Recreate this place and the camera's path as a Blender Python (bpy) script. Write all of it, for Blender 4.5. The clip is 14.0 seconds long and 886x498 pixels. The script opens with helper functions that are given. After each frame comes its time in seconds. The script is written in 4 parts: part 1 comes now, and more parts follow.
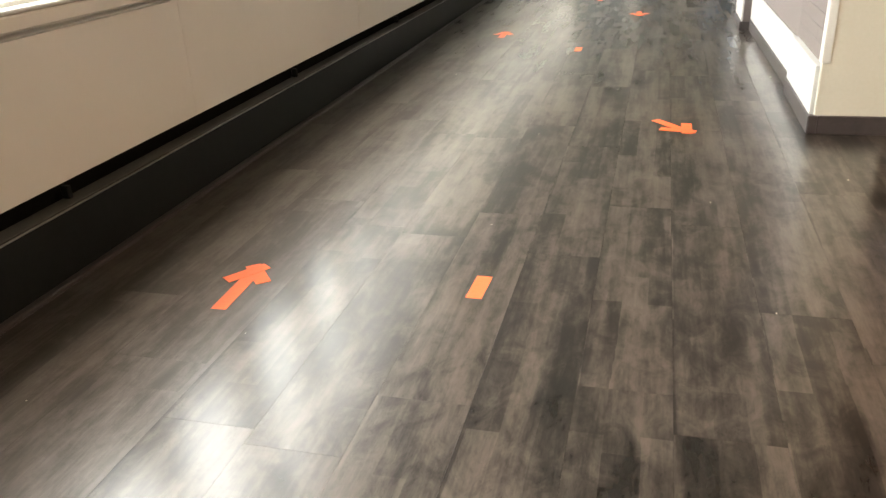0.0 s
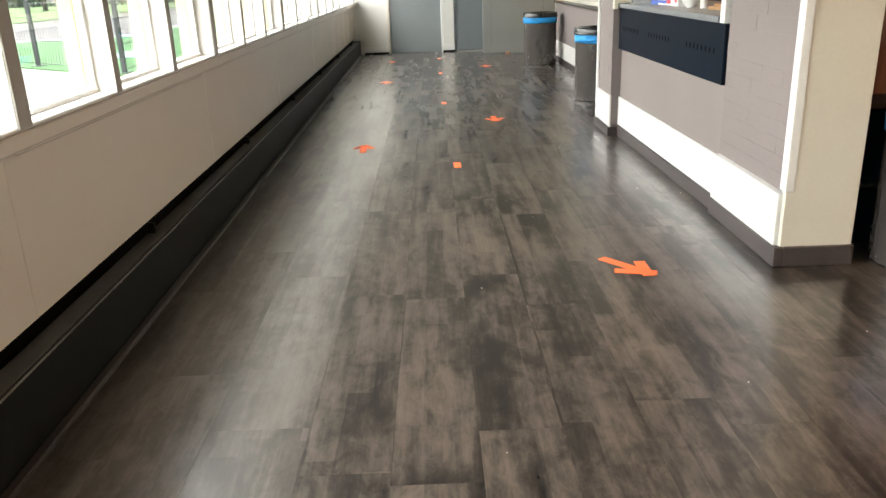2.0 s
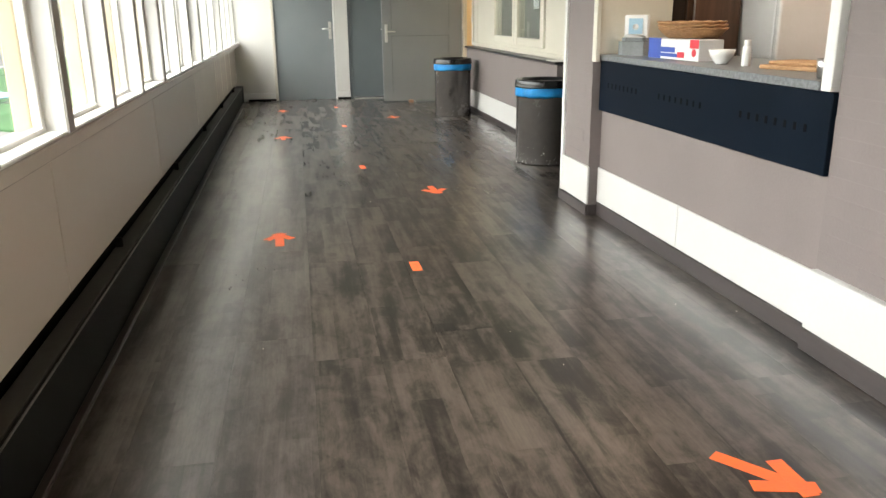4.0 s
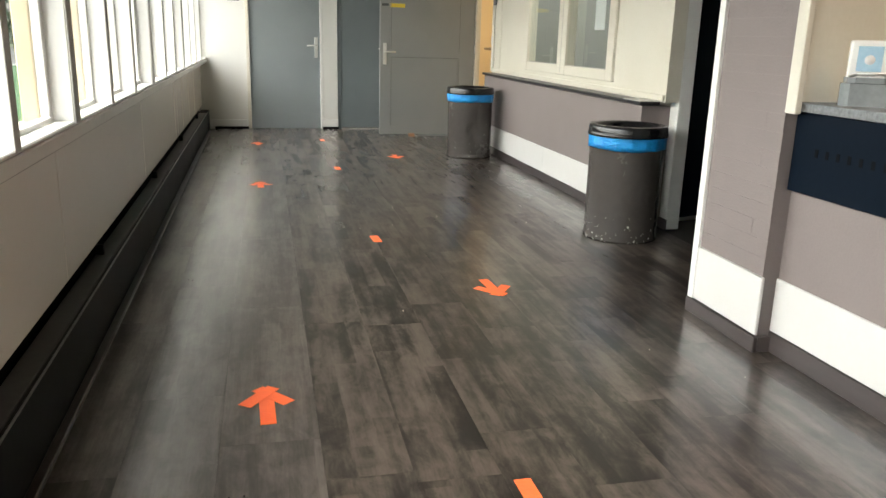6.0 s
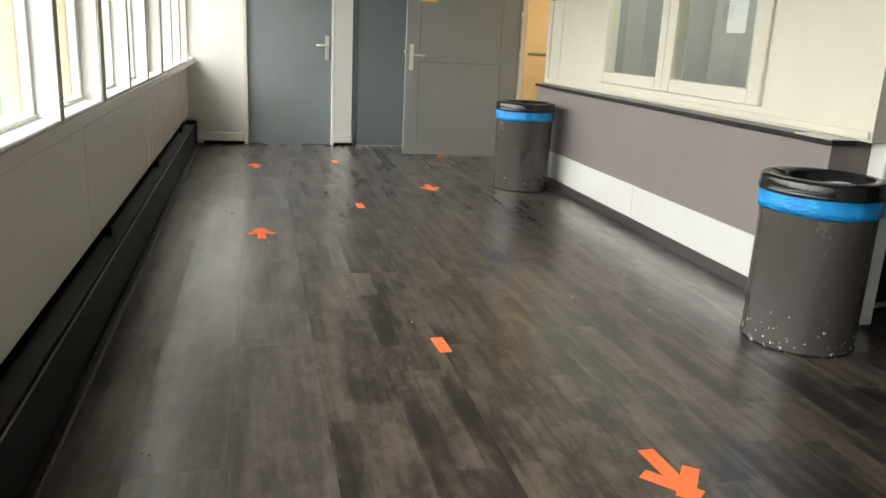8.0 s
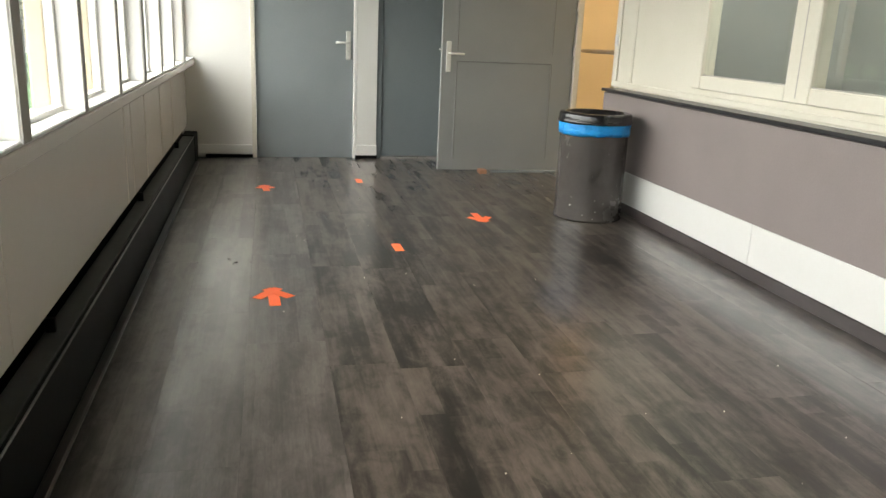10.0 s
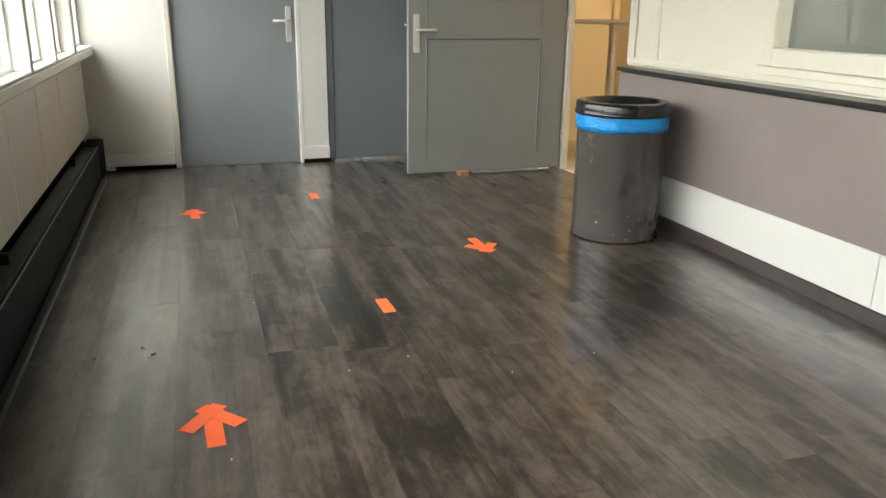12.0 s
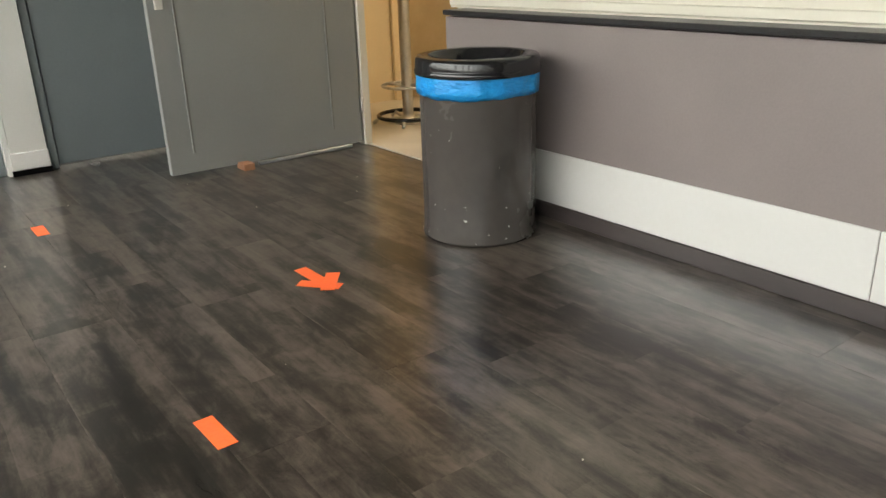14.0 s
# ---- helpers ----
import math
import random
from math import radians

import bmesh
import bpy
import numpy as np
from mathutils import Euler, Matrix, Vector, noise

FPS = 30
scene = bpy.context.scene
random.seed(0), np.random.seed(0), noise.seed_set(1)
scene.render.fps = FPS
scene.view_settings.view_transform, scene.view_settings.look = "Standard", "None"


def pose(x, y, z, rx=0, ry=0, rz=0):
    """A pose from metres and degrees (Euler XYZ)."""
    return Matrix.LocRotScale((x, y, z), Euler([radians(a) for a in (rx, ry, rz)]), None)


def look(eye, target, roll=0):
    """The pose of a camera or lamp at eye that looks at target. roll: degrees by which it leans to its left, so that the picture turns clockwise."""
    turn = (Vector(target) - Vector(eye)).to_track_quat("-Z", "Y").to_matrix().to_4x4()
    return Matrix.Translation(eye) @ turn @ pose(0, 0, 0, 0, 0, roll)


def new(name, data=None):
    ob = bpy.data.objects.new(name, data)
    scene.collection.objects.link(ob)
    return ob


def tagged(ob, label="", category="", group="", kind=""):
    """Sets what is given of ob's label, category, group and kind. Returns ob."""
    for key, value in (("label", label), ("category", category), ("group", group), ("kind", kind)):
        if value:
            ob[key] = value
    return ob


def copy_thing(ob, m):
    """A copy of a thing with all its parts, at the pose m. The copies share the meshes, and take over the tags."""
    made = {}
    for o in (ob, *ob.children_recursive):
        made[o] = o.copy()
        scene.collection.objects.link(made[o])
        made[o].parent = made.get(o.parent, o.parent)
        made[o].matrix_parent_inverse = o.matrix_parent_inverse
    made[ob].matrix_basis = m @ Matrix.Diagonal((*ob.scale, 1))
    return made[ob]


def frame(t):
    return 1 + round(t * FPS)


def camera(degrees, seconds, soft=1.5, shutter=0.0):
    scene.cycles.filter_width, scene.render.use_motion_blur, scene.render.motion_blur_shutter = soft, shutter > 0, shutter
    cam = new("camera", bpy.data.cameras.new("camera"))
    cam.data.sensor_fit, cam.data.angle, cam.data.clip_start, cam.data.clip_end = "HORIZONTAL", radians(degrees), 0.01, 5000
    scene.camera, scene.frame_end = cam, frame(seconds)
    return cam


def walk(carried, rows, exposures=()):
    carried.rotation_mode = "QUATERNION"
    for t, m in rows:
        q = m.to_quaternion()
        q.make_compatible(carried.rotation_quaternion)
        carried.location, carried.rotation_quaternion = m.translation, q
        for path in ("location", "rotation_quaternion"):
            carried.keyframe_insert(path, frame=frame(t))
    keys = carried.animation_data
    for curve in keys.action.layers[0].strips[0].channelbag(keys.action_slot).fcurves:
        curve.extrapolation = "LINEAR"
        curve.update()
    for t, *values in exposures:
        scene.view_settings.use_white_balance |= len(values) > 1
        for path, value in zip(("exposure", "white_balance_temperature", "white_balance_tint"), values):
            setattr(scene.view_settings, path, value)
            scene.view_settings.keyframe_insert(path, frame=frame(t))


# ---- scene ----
cam = camera(59.1, 14.0)
PATH = [
    (0, (0.117, 0.792, 1.127), (-0.379, 2.542, 0.297), -3.0),
    (0.5, (-0.02, 0.864, 1.18), (-0.393, 2.658, 0.377), -3.9),
    (1, (-0.198, 1.024, 1.203), (-0.438, 2.853, 0.429), -3.6),
    (1.5, (-0.412, 1.293, 1.227), (-0.552, 3.155, 0.51), -3.1),
    (2, (-0.591, 1.588, 1.228), (-0.584, 3.476, 0.568), -2.1),
    (2.5, (-0.716, 1.948, 1.227), (-0.593, 3.844, 0.601), -2.1),
    (2.7, (-0.771, 2.084, 1.236), (-0.611, 3.978, 0.615), -2.3),
    (3, (-0.818, 2.292, 1.232), (-0.609, 4.184, 0.619), -2.2),
    (3.2, (-0.853, 2.454, 1.235), (-0.599, 4.342, 0.624), -2.0),
    (5.3, (-1.085, 4.276, 1.233), (-0.688, 6.166, 0.713), 0.7),
    (5.5, (-1.09, 4.527, 1.223), (-0.684, 6.415, 0.703), 1.3),
    (6, (-1.12, 5.064, 1.189), (-0.689, 6.945, 0.665), 1.6),
    (6.5, (-1.145, 5.555, 1.186), (-0.692, 7.432, 0.666), 1.7),
    (7, (-1.175, 6.016, 1.202), (-0.718, 7.894, 0.685), 1.6),
    (7.5, (-1.169, 6.432, 1.189), (-0.718, 8.311, 0.672), 1.7),
    (8, (-1.185, 6.813, 1.166), (-0.731, 8.69, 0.647), 2.8),
    (8.5, (-1.194, 7.136, 1.164), (-0.748, 9.013, 0.635), 3.2),
    (9, (-1.192, 7.43, 1.172), (-0.763, 9.308, 0.635), 2.8),
    (9.2, (-1.19, 7.552, 1.175), (-0.765, 9.431, 0.64), 2.6),
    (11.3, (-1.188, 8.902, 1.154), (-0.729, 10.769, 0.603), 1.8),
    (11.5, (-1.185, 9.043, 1.147), (-0.701, 10.902, 0.587), 1.6),
    (12, (-1.155, 9.348, 1.144), (-0.583, 11.172, 0.553), 0.7),
    (12.5, (-1.132, 9.651, 1.129), (-0.436, 11.42, 0.509), 1.2),
    (13, (-1.125, 9.958, 1.122), (-0.381, 11.697, 0.473), 1.4),
    (13.5, (-1.086, 10.284, 1.098), (-0.265, 11.983, 0.436), -0.4),
    (14, (-1.0, 10.578, 1.054), (0.111, 12.085, 0.351), -1.9),
]
walk(cam, [(t, look(eye, target, roll)) for t, eye, target, roll in PATH], exposures=[(0, 3.15, 6900, 10), (2.2, 2.9, 6600, 10), (5.5, 2.6, 6650, 10), (11.5, 2.6, 6650, 10), (14, 2.35, 6750, 10)])

# ---- world, sun, lamps ----
world = bpy.data.worlds.new("world")
scene.world = world
world.use_nodes = True
wn = world.node_tree.nodes
sky = wn.new("ShaderNodeTexSky")
sky.sky_type = "NISHITA"
sky.sun_disc = False
sky.sun_elevation = radians(52)
sky.sun_rotation = radians(-92)
sky.air_density, sky.dust_density, sky.ozone_density = 1.4, 4.0, 1.0
pale = wn.new("ShaderNodeHueSaturation")
pale.inputs["Saturation"].default_value = 0.25
world.node_tree.links.new(sky.outputs[0], pale.inputs["Color"])
world.node_tree.links.new(pale.outputs[0], wn["Background"].inputs["Color"])
wn["Background"].inputs["Strength"].default_value = 0.15

sun = new("sun", bpy.data.lights.new("sun", "SUN"))
sun.data.energy, sun.data.angle, sun.data.color = 1.5, radians(115), (1.0, 0.98, 0.95)
sun.matrix_world = look((-20, 7.3, 25.6), (0, 8, 0))


def lamp(name, at, aim, size, power, colour):
    ob = new(name, bpy.data.lights.new(name, "AREA"))
    ob.data.shape, ob.data.size, ob.data.energy, ob.data.color = "DISK", size, power, colour
    ob.matrix_world = look(at, aim)
    return ob


# Unseen lamps added to brighten the hall and the rooms beside the corridor.
lamp("hall_lamp", (2.6, 2.6, 2.93), (2.6, 2.6, 0), 0.5, 9, (1.0, 0.66, 0.40))
lamp("side_room_lamp", (2.85, 14.1, 2.93), (2.85, 14.1, 0), 0.5, 6.5, (1.0, 0.78, 0.50))
lamp("kitchen_lamp", (1.9, 6.5, 2.93), (1.9, 6.5, 0), 0.4, 4.5, (1.0, 0.85, 0.68))
lamp("inner_room_fill", (1.75, 11.6, 2.93), (1.75, 11.6, 0), 0.4, 6.8, (0.95, 1.0, 0.95))

# ---- materials ----


def material(name, dark, light=None, rough=0.5, metal=0.0, scale=6.0, stretch=(1, 1, 1), bump=0.05, fine=60.0, spread=(0.35, 0.65), rough_var=0.08, own=False, coat=0.0):
    """Two-scale mottled paint, plastic or metal."""
    m = bpy.data.materials.new(name)
    m.use_nodes = True
    nt = m.node_tree
    N, L = nt.nodes, nt.links
    bsdf = N["Principled BSDF"]
    light = light or tuple(min(1, c * 1.12) for c in dark)
    tc, mp = N.new("ShaderNodeTexCoord"), N.new("ShaderNodeMapping")
    mp.inputs["Scale"].default_value = stretch
    L.new(tc.outputs["Object"], mp.inputs["Vector"])
    vec = mp.outputs[0]
    if own:
        oi, mul, add = N.new("ShaderNodeObjectInfo"), N.new("ShaderNodeMath"), N.new("ShaderNodeVectorMath")
        mul.operation, mul.inputs[1].default_value = "MULTIPLY", 37.0
        add.operation = "ADD"
        L.new(oi.outputs["Random"], mul.inputs[0])
        L.new(mp.outputs[0], add.inputs[0])
        L.new(mul.outputs[0], add.inputs[1])
        vec = add.outputs[0]
    big, small = N.new("ShaderNodeTexNoise"), N.new("ShaderNodeTexNoise")
    big.inputs["Scale"].default_value, big.inputs["Detail"].default_value = scale, 5.0
    small.inputs["Scale"].default_value, small.inputs["Detail"].default_value = fine, 3.0
    L.new(vec, big.inputs["Vector"])
    L.new(vec, small.inputs["Vector"])
    mixn = N.new("ShaderNodeMix")
    mixn.inputs[0].default_value = 0.3
    L.new(big.outputs["Fac"], mixn.inputs[2])
    L.new(small.outputs["Fac"], mixn.inputs[3])
    ramp = N.new("ShaderNodeValToRGB")
    e = ramp.color_ramp.elements
    e[0].position, e[1].position = spread
    e[0].color, e[1].color = (*dark, 1), (*light, 1)
    L.new(mixn.outputs[0], ramp.inputs[0])
    L.new(ramp.outputs[0], bsdf.inputs["Base Color"])
    rr = N.new("ShaderNodeMapRange")
    rr.inputs["To Min"].default_value, rr.inputs["To Max"].default_value = max(0, rough - rough_var), min(1, rough + rough_var)
    L.new(mixn.outputs[0], rr.inputs["Value"])
    L.new(rr.outputs[0], bsdf.inputs["Roughness"])
    bsdf.inputs["Metallic"].default_value = metal
    bsdf.inputs["Coat Weight"].default_value = coat
    if bump:
        b = N.new("ShaderNodeBump")
        b.inputs["Strength"].default_value, b.inputs["Distance"].default_value = bump, 0.01
        L.new(small.outputs["Fac"], b.inputs["Height"])
        L.new(b.outputs[0], bsdf.inputs["Normal"])
    return m


def plank_material(name, dark, light, span):
    """Dark smoked-oak vinyl with pale worn streaks along the boards."""
    m = bpy.data.materials.new(name)
    m.use_nodes = True
    nt = m.node_tree
    N, L = nt.nodes, nt.links
    bsdf = N["Principled BSDF"]
    tc, oi, geo = N.new("ShaderNodeTexCoord"), N.new("ShaderNodeObjectInfo"), N.new("ShaderNodeNewGeometry")
    rnd = N.new("ShaderNodeMath")
    rnd.operation = "ADD"
    L.new(oi.outputs["Random"], rnd.inputs[0])
    L.new(geo.outputs["Random Per Island"], rnd.inputs[1])
    frac = N.new("ShaderNodeMath")
    frac.operation = "FRACT"
    L.new(rnd.outputs[0], frac.inputs[0])
    off = N.new("ShaderNodeCombineXYZ")
    for k, s in enumerate((61.0, 173.0, 29.0)):
        mu = N.new("ShaderNodeMath")
        mu.operation, mu.inputs[1].default_value = "MULTIPLY", s
        L.new(frac.outputs[0], mu.inputs[0])
        L.new(mu.outputs[0], off.inputs[k])
    add = N.new("ShaderNodeVectorMath")
    L.new(tc.outputs["Object"], add.inputs[0])
    L.new(off.outputs[0], add.inputs[1])

    def noise_at(scale, stretch, detail, rough=0.55, warp=0.0):
        mp, n = N.new("ShaderNodeMapping"), N.new("ShaderNodeTexNoise")
        mp.inputs["Scale"].default_value = stretch
        n.inputs["Scale"].default_value, n.inputs["Detail"].default_value = scale, detail
        n.inputs["Roughness"].default_value, n.inputs["Distortion"].default_value = rough, warp
        L.new(add.outputs[0], mp.inputs["Vector"])
        L.new(mp.outputs[0], n.inputs["Vector"])
        return n.outputs["Fac"]

    patch = noise_at(3.2, (2.0, 0.55, 1), 4.0, 0.6, 0.3)
    streak = noise_at(6.5, (3.0, 0.24, 1), 4.0, 0.58, 0.25)
    blot = noise_at(10.0, (1.3, 0.7, 1), 7.0, 0.68, 0.6)
    grain = noise_at(55.0, (2.2, 0.12, 1), 4.0, 0.7)
    flake = noise_at(80.0, (1.4, 0.35, 1), 2.0, 0.6)
    crack = noise_at(13.0, (2.0, 0.8, 1), 5.0, 0.6, 1.2)

    def mixed(a, b, f):
        mx = N.new("ShaderNodeMix")
        mx.inputs[0].default_value = f
        L.new(a, mx.inputs[2])
        L.new(b, mx.inputs[3])
        return mx.outputs[0]

    def ranged(v, lo, hi, to_lo, to_hi):
        mr = N.new("ShaderNodeMapRange")
        mr.interpolation_type = "SMOOTHSTEP"
        for nm, x in (("From Min", lo), ("From Max", hi), ("To Min", to_lo), ("To Max", to_hi)):
            mr.inputs[nm].default_value = x
        L.new(v, mr.inputs["Value"])
        return mr.outputs[0]

    def maths(op, a, b):
        n = N.new("ShaderNodeMath")
        n.operation = op
        for k, v in enumerate((a, b)):
            if isinstance(v, float):
                n.inputs[k].default_value = v
            else:
                L.new(v, n.inputs[k])
        return n.outputs[0]

    # printed decor: three narrow strips to a board, broken into lengths
    sep = N.new("ShaderNodeSeparateXYZ")
    L.new(tc.outputs["Object"], sep.inputs[0])
    wob = maths("MULTIPLY", maths("SUBTRACT", streak, 0.5), 0.035)
    lane = maths("FLOOR", maths("DIVIDE", maths("ADD", maths("ADD", sep.outputs[0], wob), 0.6), 0.081), 0.0)
    own1, own2 = N.new("ShaderNodeTexWhiteNoise"), N.new("ShaderNodeTexWhiteNoise")
    own1.noise_dimensions = own2.noise_dimensions = "2D"
    at1, at2 = N.new("ShaderNodeCombineXYZ"), N.new("ShaderNodeCombineXYZ")
    seed = maths("MULTIPLY", frac.outputs[0], 91.0)
    L.new(lane, at1.inputs[0])
    L.new(seed, at1.inputs[1])
    L.new(at1.outputs[0], own1.inputs["Vector"])
    length = maths("FLOOR", maths("ADD", maths("DIVIDE", sep.outputs[1], 0.62), maths("MULTIPLY", own1.outputs["Value"], 9.0)), 0.0)
    L.new(maths("ADD", lane, seed), at2.inputs[0])
    L.new(length, at2.inputs[1])
    L.new(at2.outputs[0], own2.inputs["Vector"])
    strip = maths("MULTIPLY", maths("SUBTRACT", own2.outputs["Value"], 0.5), 0.075)
    tone = mixed(mixed(patch, streak, 0.48), blot, 0.36)
    shift = maths("ADD", maths("MULTIPLY", maths("SUBTRACT", frac.outputs[0], 0.5), 0.02), strip)
    scuff = maths("ADD", ranged(maths("ABSOLUTE", maths("SUBTRACT", crack, 0.5), 0.0), 0.0, 0.016, -0.028, 0.0), shift)
    fac = ranged(maths("ADD", tone, scuff), 0.52 - span, 0.52 + span, 0.0, 1.0)
    two = N.new("ShaderNodeMix")
    two.data_type = "RGBA"
    two.inputs[6].default_value, two.inputs[7].default_value = (*dark, 1), (*light, 1)
    L.new(fac, two.inputs[0])
    fibre = maths("MULTIPLY", ranged(grain, 0.30, 0.70, 0.85, 1.15), ranged(flake, 0.28, 0.72, 0.91, 1.09))
    shade = N.new("ShaderNodeVectorMath")
    shade.operation = "SCALE"
    L.new(two.outputs[2], shade.inputs[0])
    L.new(fibre, shade.inputs["Scale"])
    L.new(shade.outputs[0], bsdf.inputs["Base Color"])
    L.new(ranged(blot, 0.3, 0.7, 0.36, 0.42), bsdf.inputs["Roughness"])
    bsdf.inputs["IOR"].default_value = 1.5
    L.new(ranged(fac, 0.0, 1.0, 0.20, 0.50), bsdf.inputs["Specular IOR Level"])
    bsdf.inputs["Coat Weight"].default_value, bsdf.inputs["Coat Roughness"].default_value = 1.0, 0.22
    bsdf.inputs["Coat IOR"].default_value = 1.75
    return m


def glass_material(name, tint=(0.97, 0.99, 0.98)):
    m = bpy.data.materials.new(name)
    m.use_nodes = True
    N, L = m.node_tree.nodes, m.node_tree.links
    N.remove(N["Principled BSDF"])
    tr, gl, mx = N.new("ShaderNodeBsdfTransparent"), N.new("ShaderNodeBsdfGlossy"), N.new("ShaderNodeMixShader")
    lw, pw, ma = N.new("ShaderNodeLayerWeight"), N.new("ShaderNodeMath"), N.new("ShaderNodeMath")
    lw.inputs["Blend"].default_value = 0.5
    pw.operation, pw.inputs[1].default_value = "POWER", 4.5
    ma.operation, ma.inputs[1].default_value, ma.inputs[2].default_value = "MULTIPLY_ADD", 0.75, 0.045
    L.new(lw.outputs["Facing"], pw.inputs[0])
    L.new(pw.outputs[0], ma.inputs[0])
    tr.inputs[0].default_value = (*tint, 1)
    gl.inputs["Roughness"].default_value = 0.01
    L.new(ma.outputs[0], mx.inputs[0])
    L.new(tr.outputs[0], mx.inputs[1])
    L.new(gl.outputs[0], mx.inputs[2])
    L.new(mx.outputs[0], N["Material Output"].inputs["Surface"])
    return m


def bin_material(name, clean, chip):
    """Grey-brown lacquered steel with chipped paint near the foot."""
    m = material(name, (0.050, 0.044, 0.040), (0.066, 0.058, 0.052), rough=0.27, scale=3, bump=0.03, fine=25, rough_var=0.02)
    N, L = m.node_tree.nodes, m.node_tree.links
    bsdf = N["Principled BSDF"]
    base = bsdf.inputs["Base Color"].links[0].from_socket
    tc, sep = N.new("ShaderNodeTexCoord"), N.new("ShaderNodeSeparateXYZ")
    L.new(tc.outputs["Object"], sep.inputs[0])
    ch = N.new("ShaderNodeTexNoise")
    ch.inputs["Scale"].default_value, ch.inputs["Detail"].default_value, ch.inputs["Distortion"].default_value = 48, 4, 0.6
    L.new(tc.outputs["Object"], ch.inputs["Vector"])
    h = N.new("ShaderNodeMapRange")
    h.inputs["From Min"].default_value, h.inputs["From Max"].default_value = 0.0, 0.30
    h.inputs["To Min"].default_value, h.inputs["To Max"].default_value = clean, clean + chip
    L.new(sep.outputs[2], h.inputs["Value"])
    gt = N.new("ShaderNodeMath")
    gt.operation = "GREATER_THAN"
    L.new(ch.outputs["Fac"], gt.inputs[0])
    L.new(h.outputs[0], gt.inputs[1])
    mx = N.new("ShaderNodeMix")
    mx.data_type = "RGBA"
    L.new(gt.outputs[0], mx.inputs[0])
    L.new(base, mx.inputs[6])
    mx.inputs[7].default_value = (0.52, 0.50, 0.47, 1)
    L.new(mx.outputs[2], bsdf.inputs["Base Color"])
    return m


M_FLOOR = plank_material("smoked_oak_vinyl", (0.0060, 0.0047, 0.0037), (0.083, 0.065, 0.050), 0.145)
# Plainer, greyer boards; part of the window glare is lifted into their colour.
M_FLOOR2 = plank_material("grey_oak_vinyl_with_glare", (0.036, 0.0305, 0.0265), (0.100, 0.084, 0.071), 0.16)
M_JOINT = material("floor_underlay", (0.010, 0.009, 0.008), rough=0.8)
M_WALL = material("off_white_panel_paint", (0.78, 0.735, 0.66), (0.80, 0.755, 0.68), rough=0.22, rough_var=0.02, scale=1.6, bump=0.0, stretch=(1, 1, 0.6))
M_FRAME = material("white_frame_paint", (0.70, 0.695, 0.66), (0.76, 0.755, 0.72), rough=0.35, scale=3, bump=0.02)
# Grey carries the backlit shade on the room-side fronts of white posts.
M_POST = material("post_shade_grey", (0.38, 0.36, 0.325), (0.43, 0.41, 0.375), rough=0.45, scale=3, bump=0.03)
M_CREAM = material("cream_outer_frame", (0.52, 0.42, 0.25), (0.58, 0.47, 0.29), rough=0.55, scale=4)
M_WHITE = material("off_white_wall_paint", (0.654, 0.646, 0.595), (0.705, 0.697, 0.654), rough=0.5, scale=1.4, bump=0.06, fine=90)
M_IVORY = material("ivory_gloss_paint", (0.607, 0.574, 0.476), (0.656, 0.623, 0.533), rough=0.32, scale=2, bump=0.02)
M_PLINTH = material("white_laminate", (0.584, 0.576, 0.546), (0.614, 0.606, 0.584), rough=0.35, scale=2, bump=0.01)
M_MAUVE = material("mauve_grey_paint", (0.185, 0.155, 0.147), (0.215, 0.181, 0.172), rough=0.5, scale=2, bump=0.08, fine=120)
M_BRICK = material("mauve_painted_brick", (0.186, 0.156, 0.149), (0.199, 0.167, 0.159), rough=0.55, scale=7, bump=0.25, fine=90, own=True)
M_SKIRT = material("dark_brown_skirting", (0.040, 0.032, 0.031), (0.060, 0.049, 0.047), rough=0.4, scale=8, stretch=(1, 0.2, 1))
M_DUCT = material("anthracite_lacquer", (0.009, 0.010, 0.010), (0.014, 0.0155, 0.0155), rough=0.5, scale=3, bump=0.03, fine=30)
# Paler grey for the duct's top panel than for its front.
M_DUCTTOP = material("paler_anthracite", (0.045, 0.046, 0.044), (0.075, 0.076, 0.072), rough=0.6, scale=3, bump=0.03, fine=30)
# Worn paint and the ridge's highlight together, as one pale colour.
M_EDGE = material("worn_edge_highlight", (0.10, 0.10, 0.095), (0.24, 0.24, 0.225), rough=0.4, scale=9, bump=0.02, stretch=(1, 0.3, 1))
# Black for the real dark strips, and for painted darkness in gaps and slots.
M_BLACK = material("black_paint_and_gap_shade", (0.004, 0.004, 0.004), (0.007, 0.007, 0.007), rough=0.8)
M_NAVY = material("navy_black_lacquer", (0.0025, 0.0055, 0.0105), (0.0045, 0.0085, 0.0155), rough=0.38, scale=3, bump=0.02)
M_STONE = material("dark_sill_stone", (0.016, 0.016, 0.017), (0.026, 0.026, 0.027), rough=0.30, scale=90, fine=240, bump=0.02)
M_DOOR = material("blue_grey_door_paint", (0.216, 0.241, 0.246), (0.241, 0.267, 0.272), rough=0.38, scale=2, bump=0.03, fine=70)
# Darker copy of the blue-grey door paint, with the door's shade put in.
M_DOOR3 = material("shaded_blue_grey_door_paint", (0.163, 0.187, 0.193), (0.185, 0.211, 0.215), rough=0.45, scale=2, bump=0.03, fine=70)
M_DOOR2 = material("warm_grey_door_paint", (0.228, 0.233, 0.226), (0.255, 0.261, 0.251), rough=0.38, scale=2, bump=0.03, fine=70)
M_STEEL = material("brushed_steel", (0.55, 0.54, 0.52), (0.66, 0.65, 0.63), rough=0.3, metal=1.0, scale=20, bump=0.02)
